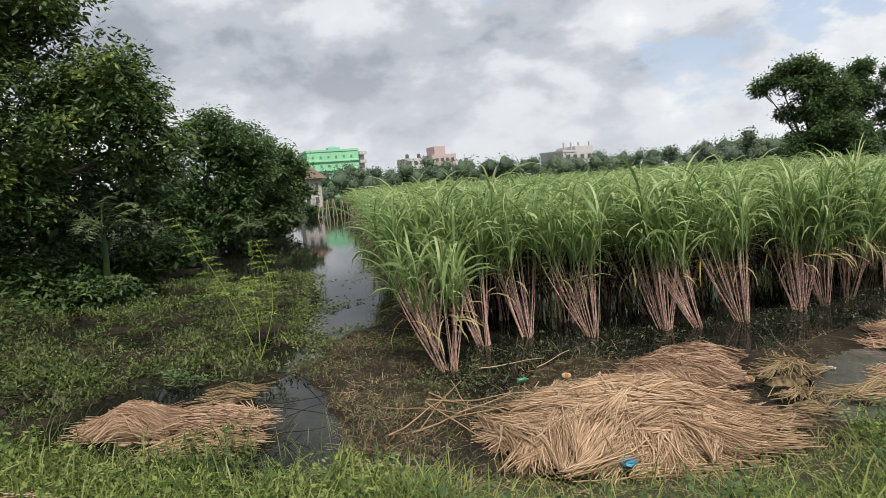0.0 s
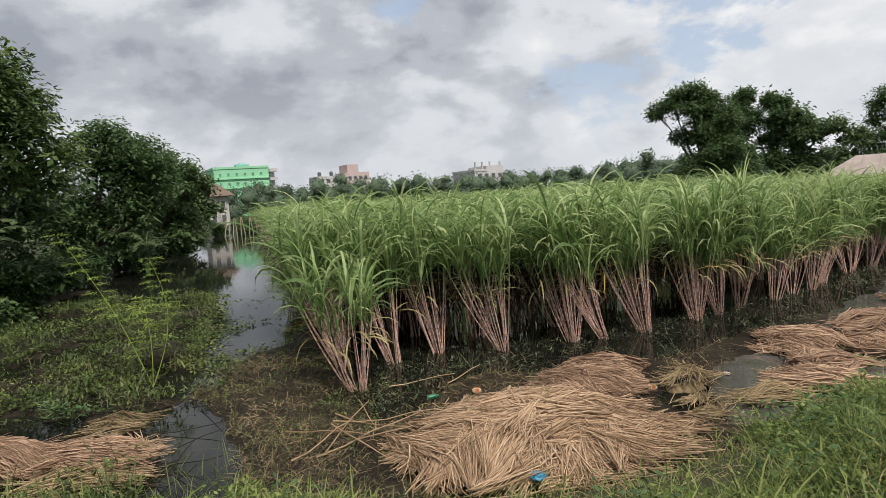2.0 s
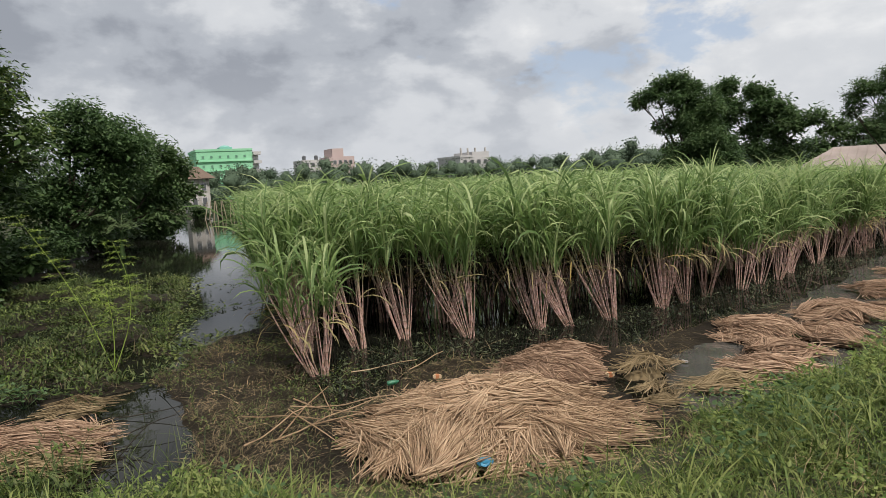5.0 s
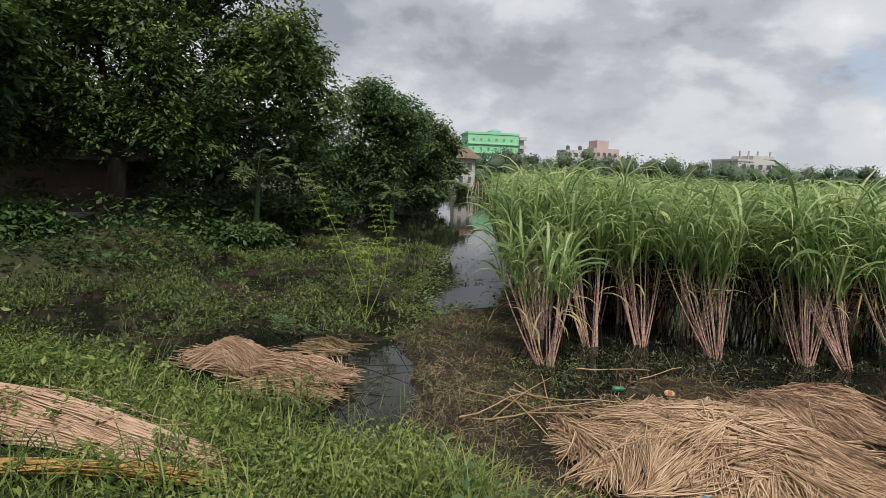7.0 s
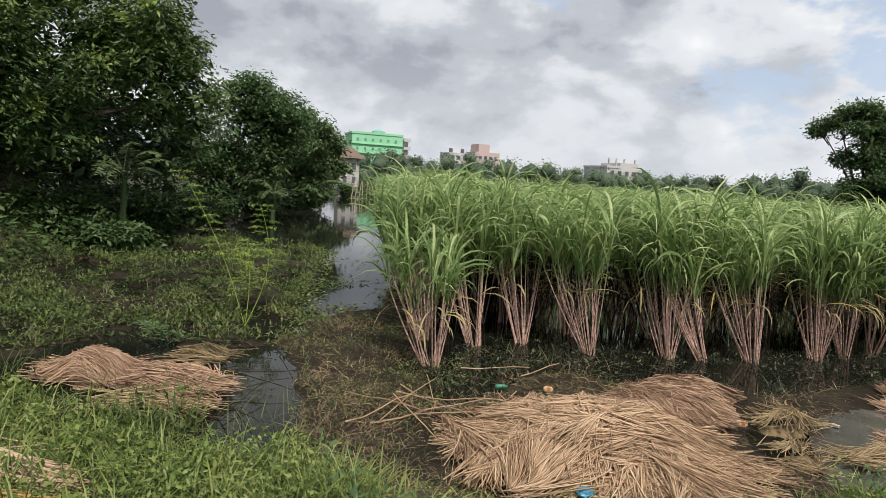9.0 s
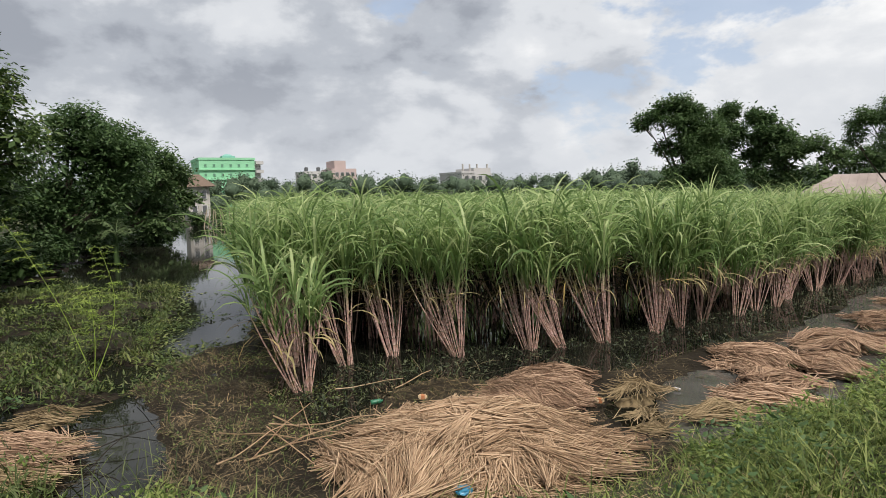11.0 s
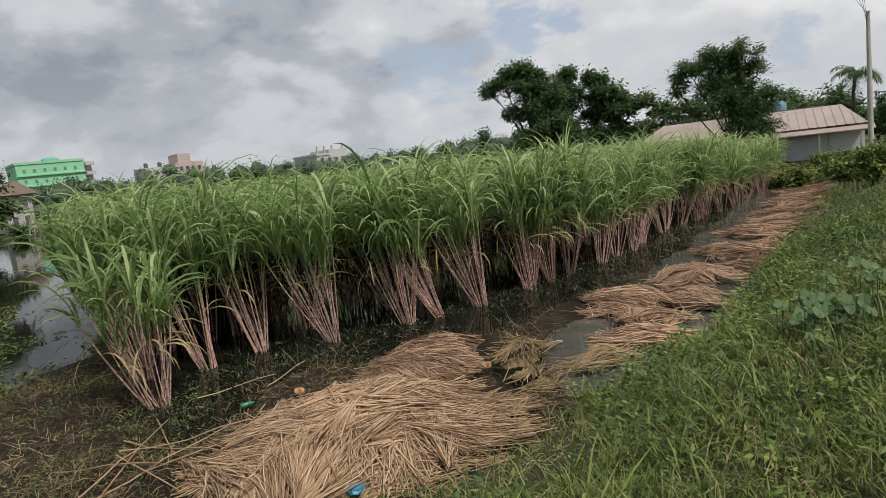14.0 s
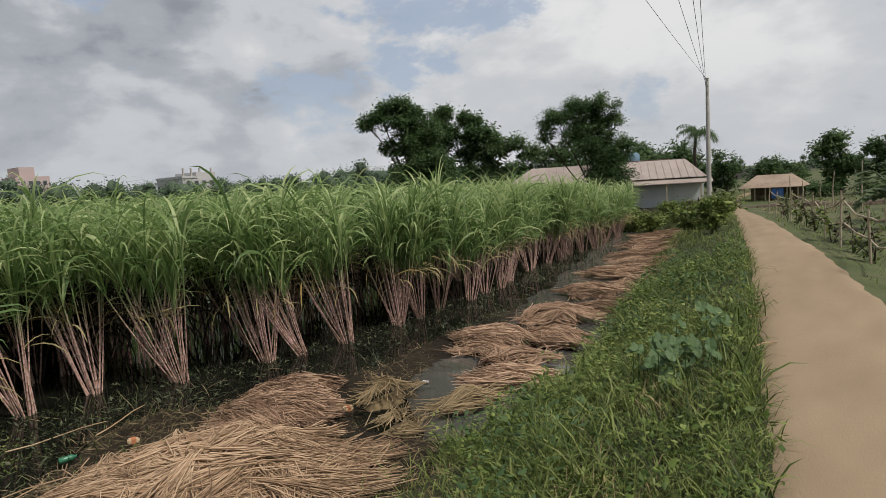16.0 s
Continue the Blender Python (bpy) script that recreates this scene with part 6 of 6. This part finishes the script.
def build_far_buildings():
    b = tagged(new("apartment_block"), "long green-painted five-storey block on the skyline", "building")
    part("wall", block((-226, 32.8, 0), (-210.5, 50.0, 15.3), "green_paint"), b)
    part("parapet", block((-226.2, 32.6, 15.3), (-210.3, 50.2, 16.0), "green_paint"), b)
    for k in range(1, 5):
        part("ledge", block((-210.5, 32.6, 3.0 * k), (-210.0, 50.0, 3.0 * k + 0.35), "green_paint"), b)
    windows(b, -210.5, 33.4, 48.8, 3.2, 15.0, 6, 4, 0.7, 0.8, "green_paint", "green_glass")
    for k in range(5):
        part("balcony", block((-210.5, 50.0, 2.6 + 2.8 * k), (-208.5, 52.4, 3.6 + 2.8 * k), "white_paint"), b)
    part("balcony_wall", block((-224, 50.0, 0), (-211.0, 52.0, 15.0), "white_paint"), b)
    s = Soup()
    u, w = np.linspace(0, 1, 7), np.linspace(0, 2 * np.pi, 17)
    U, Wn = np.meshgrid(u, w, indexing="ij")
    s.add(np.stack([-216 + 2 * (1 - U ** 2) ** 0.5 * np.cos(Wn), 42.6 + 1.7 * (1 - U ** 2) ** 0.5 * np.sin(Wn), 16.6 + 0.9 * U], -1), grid_faces(7, 17), "teal_paint")
    v, f = box((-218, 40.6, 15.6), (-214, 44.6, 16.8))
    s.add(v, f, "teal_paint")
    part("stair_tower", s, b, "teal domed stair head")

    b = tagged(new("red_building"), "red building in haze-paled colour with a stepped roof", "building")
    part("wall", block((-236, 81.2, 0), (-224.5, 91.0, 13.0), "pink_paint"), b)
    part("upper_storey", block((-234, 82.6, 13.0), (-225.0, 87.0, 16.0), "pink_paint"), b)
    windows(b, -224.5, 82.2, 90.5, 6.0, 12.6, 4, 2, 1.2, 1.3, "white_paint")
    b = tagged(new("pale_house"), "pale rendered house with roof-top tanks", "building")
    part("wall", block((-238, 71.6, 0), (-227.0, 79.6, 12.2), "white_paint"), b)
    windows(b, -227.0, 72.2, 79.0, 6.0, 12.0, 3, 2, 1.2, 1.3)
    for y in (73.0, 77.6):
        s = Soup()
        v, q = tubes(np.array([[[-229, y, 12.1], [-229, y, 13.6], [-229, y, 13.9]]]), [0.7, 0.7, 0.3], 12)
        s.add(v, q, "dark_window")
        part("tank", s, b, "dark water tank")
    b = tagged(new("white_building"), "pale unfinished concrete building beyond the trees", "building")
    part("wall", block((-172, 97.6, 0), (-159.0, 108.1, 8.4), "white_paint"), b)
    part("upper_storey", block((-170, 102.1, 8.4), (-159.5, 108.1, 10.0), "white_paint"), b)
    part("parapet", block((-172.2, 97.4, 8.4), (-158.8, 102.0, 9.0), "white_paint"), b)
    windows(b, -159.0, 98.1, 107.6, 3.4, 8.2, 4, 2, 1.2, 1.3)
    for y in (98.6, 101.0, 103.6, 107.2):
        part("column", block((-160.2, y - 0.18, 8.4), (-159.8, y + 0.18, 11.2), "concrete"), b)

    # small tower house at the end of the pond
    b = tagged(new("pond_house"), "small pale house with a rusty pitched roof by the pond", "house")
    part("wall", block((-74.5, 10.2, 0.2), (-71.2, 12.4, 4.1), "concrete"), b)
    s = Soup()
    V = [(-75.2, 9.6, 4.05), (-70.6, 9.6, 4.05), (-70.6, 13.0, 4.05), (-75.2, 13.0, 4.05), (-72.9, 10.9, 5.4), (-72.9, 11.7, 5.4)]
    s.add(V, [(1, 2, 5, 4), (3, 0, 4, 5), (0, 3, 2, 1)], "tile_red")
    s.add(V, [(0, 1, 4), (2, 3, 5)], "tile_red")
    part("roof", s, b, "rusty pitched roof")
    for z in (1.2, 2.7):
        for y in (10.8, 11.8):
            w = part("window", block((-71.2, y - 0.3, z), (-71.1, y + 0.3, z + 0.9), "white_paint"), b)
            part("pane", block((-71.1, y - 0.22, z + 0.08), (-71.07, y + 0.22, z + 0.82), "dark_window"), w)
    r = tagged(new("stick_fence"), "pale leaning stick fence at the water's edge", "fence")
    for i in range(14):
        y = 8.8 + i * 0.4
        s = Soup()
        d = rng.normal(0, 0.35)
        v, q = tubes(np.array([[[-62 - i * 0.1, y + 1.4, 0.0], [-62 - i * 0.1, y + 1.4 + d * 0.5, 0.8], [-62 - i * 0.1, y + 1.4 + d, 1.7]]]), [0.05, 0.05, 0.04], 5)
        s.add(v, q, "bamboo")
        part("stick", s, r)

    # low dark hut behind the western trees
    b = tagged(new("bank_hut"), "low mud-walled hut in deep tree shade", "hut")
    part("wall", block((-25.5, -14.0, 0.4), (-20.6, -7.2, 2.5), "mudwall"), b)
    part("plinth", block((-25.6, -14.1, 0.3), (-20.4, -7.0, 0.75), "concrete"), b)
    s = Soup()
    V = [(-26.3, -14.6, 2.4), (-19.9, -14.6, 2.4), (-19.9, -6.6, 2.4), (-26.3, -6.6, 2.4), (-23.1, -14.6, 3.7), (-23.1, -6.6, 3.7)]
    s.add(V, [(1, 2, 5, 4), (3, 0, 4, 5), (0, 3, 2, 1)], "mudwall").add(V, [(0, 1, 4), (2, 3, 5)], "mudwall")
    part("roof", s, b, "dull brown roof")


def gable_shed():
    """Long tin-roofed shed: built along its own x, then set at the end of the field."""
    at = Matrix.Translation((-24.2, 41.2, -0.4)) @ Matrix.Rotation(math.atan2(5.3, 12.8), 4, "Z")
    b = tagged(new("long_shed"), "long pale tin-roofed shed with grey walls", "shed")
    b.matrix_basis = at
    L, D, e, r = 13.9, 6.0, 2.25, 3.55
    part("wall", block((0.3, 0.3, -0.2), (L - 0.3, D, e - 0.25), "wall_grey"), b)
    for i in range(6):
        x = 0.6 + i * 2.25
        part("wall_panel", block((x, 0.22, 0.1), (x + 1.9, 0.3, e - 0.5), "wall_grey"), b, "pale blue-grey panel")
    V = [(0, -0.3, e), (L, -0.3, e), (L, D + 0.3, e), (0, D + 0.3, e), (1.8, D / 2, r), (L - 1.0, D / 2, r)]
    V2 = [(x, y, z - 0.06) for x, y, z in V]
    s = Soup()
    s.add(V, [(0, 1, 5, 4), (2, 3, 4, 5)], "roof").add(V, [(1, 2, 5), (3, 0, 4)], "roof").add(V2, [(3, 2, 1, 0)], "roof")
    part("roof", s, b, "pale tin roof")
    for i in range(28):
        x = 0.25 + i * 0.5
        t = min(1.0, (x / 1.8)) if x < 1.8 else min(1.0, (L - x) / 1.0)
        s = Soup()
        v, q = tubes(np.array([[[x, -0.3, e + 0.012], [x, -0.3 + (D / 2 + 0.3) * t * 0.5, e + (r - e) * t * 0.5 + 0.012], [x, -0.3 + (D / 2 + 0.3) * t, e + (r - e) * t + 0.012]]]), [0.03, 0.03, 0.03], 5)
        s.add(v, q, "roof")
        part("roof_rib", s, b)
    V = [(-0.4, -0.75, e - 0.35), (L + 0.3, -0.75, e - 0.35), (L + 0.3, -0.25, e - 0.1), (-0.4, -0.25, e - 0.1)]
    s = Soup()
    s.add(V + [(x, y, z - 0.05) for x, y, z in V], [(0, 1, 2, 3), (7, 6, 5, 4), (0, 4, 5, 1), (1, 5, 6, 2), (3, 7, 4, 0)], "roof")
    part("awning", s, b, "lower tin awning")
    for i in range(7):
        x = 0.2 + i * 2.2
        part("awning_post", block((x, -0.7, -0.2), (x + 0.09, -0.61, e - 0.34), "bamboo"), b)
    # brick store with a blue tank behind the shed
    k = tagged(new("brick_store"), "small red-brown store behind the shed", "building")
    k.matrix_basis = at
    part("wall", block((9.0, 7.5, -0.2), (12.4, 10.5, 3.7), "tile_red"), k)
    t = new("water_tank")
    t.matrix_basis = at
    tagged(t, "blue plastic water tank on the store roof", "water tank")
    s = Soup()
    v, q = tubes(np.array([[[9.6, 8.4, 3.7], [9.6, 8.4, 4.25], [9.6, 8.4, 4.4]]]), [0.45, 0.45, 0.2], 14)
    s.add(v, q, "tank_blue")
    part("drum", s, t, smooth=True)


def build_hut():
    b = tagged(new("thatched_hut"), "low thatched hut with open front beside the track", "hut")
    x0, x1, y0, y1, z = -10.8, -6.9, 55.0, 58.5, -0.55
    part("wall", block((x0 + 0.3, y0 + 1.4, z), (x1 - 0.3, y1, z + 1.25), "mudwall"), b)
    V = [(x0 - 0.3, y0 - 0.3, z + 1.15), (x1 + 0.3, y0 - 0.3, z + 1.15), (x1 + 0.3, y1 + 0.3, z + 1.15), (x0 - 0.3, y1 + 0.3, z + 1.15), (x0 + 0.7, (y0 + y1) / 2, z + 2.1), (x1 - 0.7, (y0 + y1) / 2, z + 2.1)]
    s = Soup()
    s.add(V, [(0, 1, 5, 4), (2, 3, 4, 5), (3, 2, 1, 0)], "thatch").add(V, [(1, 2, 5), (3, 0, 4)], "thatch")
    part("roof", s, b, "pale thatch roof")
    for i in range(6):
        x = x0 + 0.1 + i * (x1 - x0 - 0.2) / 5
        part("post", block((x - 0.04, y0, z - 0.1), (x + 0.04, y0 + 0.08, z + 1.2), "bamboo"), b)
    c = tagged(new("hanging_cloth"), "blue cloth hanging at the hut's front", "cloth")
    X, Z = np.meshgrid(np.linspace(-8.75, -7.95, 9), np.linspace(-0.25, 0.5, 5), indexing="ij")
    s = Soup()
    s.add(np.stack([X, 54.85 + 0.05 * np.sin(X * 14), Z], -1), grid_faces(9, 5), "blue_cloth")
    part("sheet", s, c)
    # earth ridge and mud wall by the bend
    w = tagged(new("mud_wall"), "low crumbling brown mud wall", "wall")
    xs = np.linspace(-8.6, 6, 60)
    U = np.linspace(0, 1, 7)
    X, U = np.meshgrid(xs, U, indexing="ij")
    h = 0.5 + 0.10 * fbm(X, 0 * X, 1.5) + 0.05 * fbm(X, 0 * X, 5)
    yb = 42.2 + 0.06 * (X + 8)
    s = Soup()
    s.add(np.stack([X, yb + (U - 0.5) * 0.7, -0.55 + (h + 0.1) * np.clip(np.sin(U * np.pi) * 1.8, 0, 1)], -1), grid_faces(60, 7), "mudwall")
    part("body", s, w, smooth=True)


def palm(x, y, h):
    root = tagged(new("palm_tree"), "tall palm with drooping fronds behind the shed", "palm")
    root.matrix_basis = Matrix.Translation((x, y, 0))
    s = Soup()
    v, q = tubes(np.array([[[0, 0, -0.1], [0.1, 0, h * 0.35], [0.05, 0, h * 0.7], [0.25, 0, h]]]), [0.2, 0.16, 0.13, 0.12], 9)
    s.add(v, q, "bark")
    part("trunk", s, root, smooth=True)
    for i in range(16):
        az = i * 2.4
        el = radians(rng.uniform(0, 75))
        t = np.linspace(0, 1, 9)
        ang = el - radians(95) * t ** 1.3
        ln = rng.uniform(1.7, 2.3)
        hor = np.r_[0, np.cumsum(np.cos(ang[1:])) * ln / 8]
        ver = np.r_[0, np.cumsum(np.sin(ang[1:])) * ln / 8]
        p = np.stack([0.25 + hor * np.cos(az), hor * np.sin(az), h + ver], 1)
        f = Soup()
        v, q = tubes(p[None], np.linspace(0.03, 0.008, 9), 4)
        f.add(v, q, "banana")
        c = np.repeat(p[1:], 5, 0) + rng.normal(0, 0.04, (40, 3))
        for d in (-1, 1):
            v, q = leaves(c, np.full(40, az + d * 1.0) + rng.normal(0, 0.15, 40), rng.normal(-0.7, 0.25, 40), uni(0.45, 0.75, 40), uni(0.035, 0.06, 40))
            f.add(v, q, "tree_mid")
        part("frond", f, root)


def build_distance():
    # trees by the track's far end
    for x, y, h, r in [(-12.2, 73, 3.6, 1.3), (-10.4, 75, 3.0, 1.3), (-14.6, 66, 4.4, 1.5), (-17.6, 64, 5.6, 1.6), (-19.5, 64, 4.6, 1.6), (-22.5, 62, 4.6, 1.7), (2.6, 60, 3.6, 1.5), (5.5, 58, 4.2, 1.7)]:
        tree((x, y, -0.3), [(x, y, h - r, r), (x + 0.6, y, h - 1.8 * r, r * 1.1), (x - 0.7, y + 0.3, max(0.6, h - 2.4 * r), r)], 0.16, 0.3, 2800, "tree_mid", "rounded green tree near the far end of the track", gap=0.25)
    tree((-4.7, 61.0, -0.5), [(-5.9, 60.8, 3.4, 1.1), (-4.8, 61.0, 3.7, 1.2), (-5.3, 61.0, 2.0, 1.3), (-4.1, 61.1, 2.4, 1.2), (-4.9, 61.0, 0.7, 1.2)], 0.2, 0.28, 7000, "tree_mid", "tall dark green tree beside the field", gap=0.25)
    tree((-1.9, 61.5, -0.5), [(-2.3, 61.3, 3.2, 0.9), (-1.6, 61.6, 2.4, 1.1), (-2.4, 61.4, 1.3, 1.0), (-1.2, 61.6, 0.8, 1.0)], 0.16, 0.28, 5000, "tree_mid", "tall dark green tree beside the field", gap=0.3)
    for x, y, h in [(-7.6, 63, 0.9), (-3.2, 58, 0.9), (0.2, 57, 1.0), (-6.2, 59, 0.7)]:
        tree((x, y, -0.5), [(x, y, h * 0.4 - 0.2, 0.8), (x + 0.9, y, h * 0.3 - 0.2, 0.7)], 0.05, 0.22, 1200, "tree_mid", "low scrub near the far hut", "shrub", gap=0.2, name="shrub")
    palm(-16.0, 60.9, 5.6)
    # the belt of woods on the skyline
    s = Soup()
    spots = []
    for a in np.arange(-14, 99, 0.5):
        R = rng.uniform(150, 205)
        hh = 7.8 + 2.0 * fbm(a, 0, 0.21, 2) + rng.normal(0, 1.4)
        spots.append((a, R, max(3.5, hh) * (1.0 if a > 24 else 0.5)))
    for a, R, hh in spots + [(44.5, 118, 8.8), (42.6, 112, 8.2), (46.0, 122, 7.4), (38.0, 100, 8.6), (36.6, 104, 6.8), (49.0, 130, 7.0), (52.0, 128, 6.6), (55.0, 140, 7.2), (77.5, 150, 9.0), (76.4, 150, 8.2), (80.6, 130, 7.4), (72.6, 170, 10.6), (71.2, 168, 11.2), (69.4, 165, 10.4), (67.6, 170, 11.4), (65.6, 165, 10.0), (63.5, 160, 9.4), (57.0, 130, 7.6)]:
        x, y = -R * math.sin(radians(a)), R * math.cos(radians(a))
        for _ in range(4):
            rr = hh * rng.uniform(0.18, 0.38)
            c = np.array([x + rng.normal(0, hh * 0.25), y + rng.normal(0, hh * 0.25), rng.uniform(rr * 0.7, hh - rr)])
            th, ph = np.meshgrid(np.linspace(0.05, np.pi - 0.05, 7), np.linspace(0, 2 * np.pi, 10), indexing="ij")
            lump = rr * (0.52 + 0.10 * np.sin(th * 5 + x) * np.cos(ph * 4 + y) + 0.07 * rng.normal(0, 1, th.shape))
            lump[:, -1] = lump[:, 0]
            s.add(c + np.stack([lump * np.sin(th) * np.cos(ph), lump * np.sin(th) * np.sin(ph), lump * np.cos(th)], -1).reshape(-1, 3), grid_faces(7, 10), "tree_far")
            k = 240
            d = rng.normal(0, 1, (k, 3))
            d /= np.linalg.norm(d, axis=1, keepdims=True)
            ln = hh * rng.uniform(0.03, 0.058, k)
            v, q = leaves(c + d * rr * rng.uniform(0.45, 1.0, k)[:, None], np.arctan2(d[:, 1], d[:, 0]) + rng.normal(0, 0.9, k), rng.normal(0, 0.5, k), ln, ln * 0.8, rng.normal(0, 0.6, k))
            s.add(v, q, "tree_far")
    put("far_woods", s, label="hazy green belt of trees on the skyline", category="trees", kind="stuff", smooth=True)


build_far_buildings()
gable_shed()
build_hut()
build_distance()


# ---- litter ----
def bottle(name, x, y, z, az, key, cap, label, r=0.033, ln=0.2):
    prof = [(0.0, 0.0), (0.0, 0.85), (0.06, 1.0), (0.45, 1.0), (0.5, 0.92), (0.55, 1.0), (0.75, 0.98), (0.86, 0.55), (0.9, 0.38), (0.95, 0.38)]
    s = Soup()
    p = np.array([[a * ln, 0, 0] for a, _ in prof]) + np.arange(len(prof))[:, None] * np.array([1e-4, 0, 0])
    v, q = tubes(p[None], np.array([b for _, b in prof]) * r + 1e-4, 12)
    s.add(v, q, key)
    root = put("plastic_bottle", s, label=label, category="bottle", smooth=True, at=pose(x, y, z + r, 0, -4, az))
    c = Soup()
    v, q = tubes(np.array([[[0.93 * ln, 0, 0], [0.931 * ln, 0, 0], [1.0 * ln, 0, 0], [1.001 * ln, 0, 0]]]), [1e-4, 0.42 * r, 0.42 * r, 1e-4], 10)
    c.add(v, q, cap)
    part("cap", c, root)
    return root


def packet(name, x, y, z, az, size, key, label, band=None):
    bm = bmesh.new()
    bmesh.ops.create_cube(bm, size=1)
    bmesh.ops.scale(bm, vec=size, verts=bm.verts)
    bmesh.ops.bevel(bm, geom=bm.edges[:], offset=min(size) * 0.25, segments=2, affect="EDGES")
    me = bpy.data.meshes.new(name)
    bm.to_mesh(me)
    bm.free()
    me.materials.append(M[key])
    root = put(name, me, label=label, category="litter", at=pose(x, y, z + size[2] / 2, 3, 5, az))
    if band:
        part("printed_band", block((-size[0] * 0.2, -size[1] * 0.505, -size[2] * 0.505), (size[0] * 0.2, size[1] * 0.505, size[2] * 0.505), band), root)


def crumpled_bag(x, y, z, size, key, label):
    bm = bmesh.new()
    bmesh.ops.create_icosphere(bm, subdivisions=3, radius=size)
    for v in bm.verts:
        n = noise.noise(v.co * (6 / size) * 0.25) + 0.5 * noise.noise(v.co * (14 / size) * 0.25)
        v.co *= 1 + 0.35 * n
        v.co.z = max(v.co.z * 0.55, -size * 0.2)
    me = bpy.data.meshes.new("plastic_bag")
    bm.to_mesh(me)
    bm.free()
    me.materials.append(M[key])
    put("plastic_bag", me, label=label, category="plastic bag", at=Matrix.Translation((x, y, z + size * 0.2)))


bottle("plastic_bottle", -3.72, 2.48, 0.17, 60, "clear", "blue", "clear plastic bottle with a blue label in straw", 0.026, 0.16)
bottle("plastic_bottle", -6.30, 3.32, 0.05, 75, "bottle_green", "bottle_green", "green plastic bottle on the mud", 0.03, 0.15)
crumpled_bag(-3.5, 2.92, 0.22, 0.065, "blue", "crumpled blue plastic bag in straw")
crumpled_bag(-3.79, 6.95, 0.12, 0.055, "blue", "crumpled blue plastic bag on jute straw")
packet("foam_packet", -6.16, 3.95, 0.05, 70, (0.11, 0.06, 0.05), "cream", "cream foam packet with orange print on mud", "orange")
packet("foam_packet", -4.75, 5.52, 0.10, 75, (0.11, 0.065, 0.05), "cream", "cream foam packet with orange print on straw", "orange")
packet("paper_scrap", -4.70, 6.77, 0.04, 20, (0.08, 0.05, 0.02), "white_paint", "pale scrap of paper in a puddle")
for tx, ty, taz in ((-1.35, 8.2, 75), (-1.05, 7.1, 60)):
    s = Soup()
    t = np.linspace(-0.16, 0.16, 5)
    v, q = tubes(np.stack([tx + t * math.cos(radians(taz)), ty + t * math.sin(radians(taz)), 0.812 + 0.01 * np.cos(t * 20)], 1)[None], [0.006, 0.008, 0.008, 0.007, 0.004], 5)
    s.add(v, q, "straw")
    put("twig", s, label="dry pale twig at the edge of the track", category="twig", group="twigs on the track")
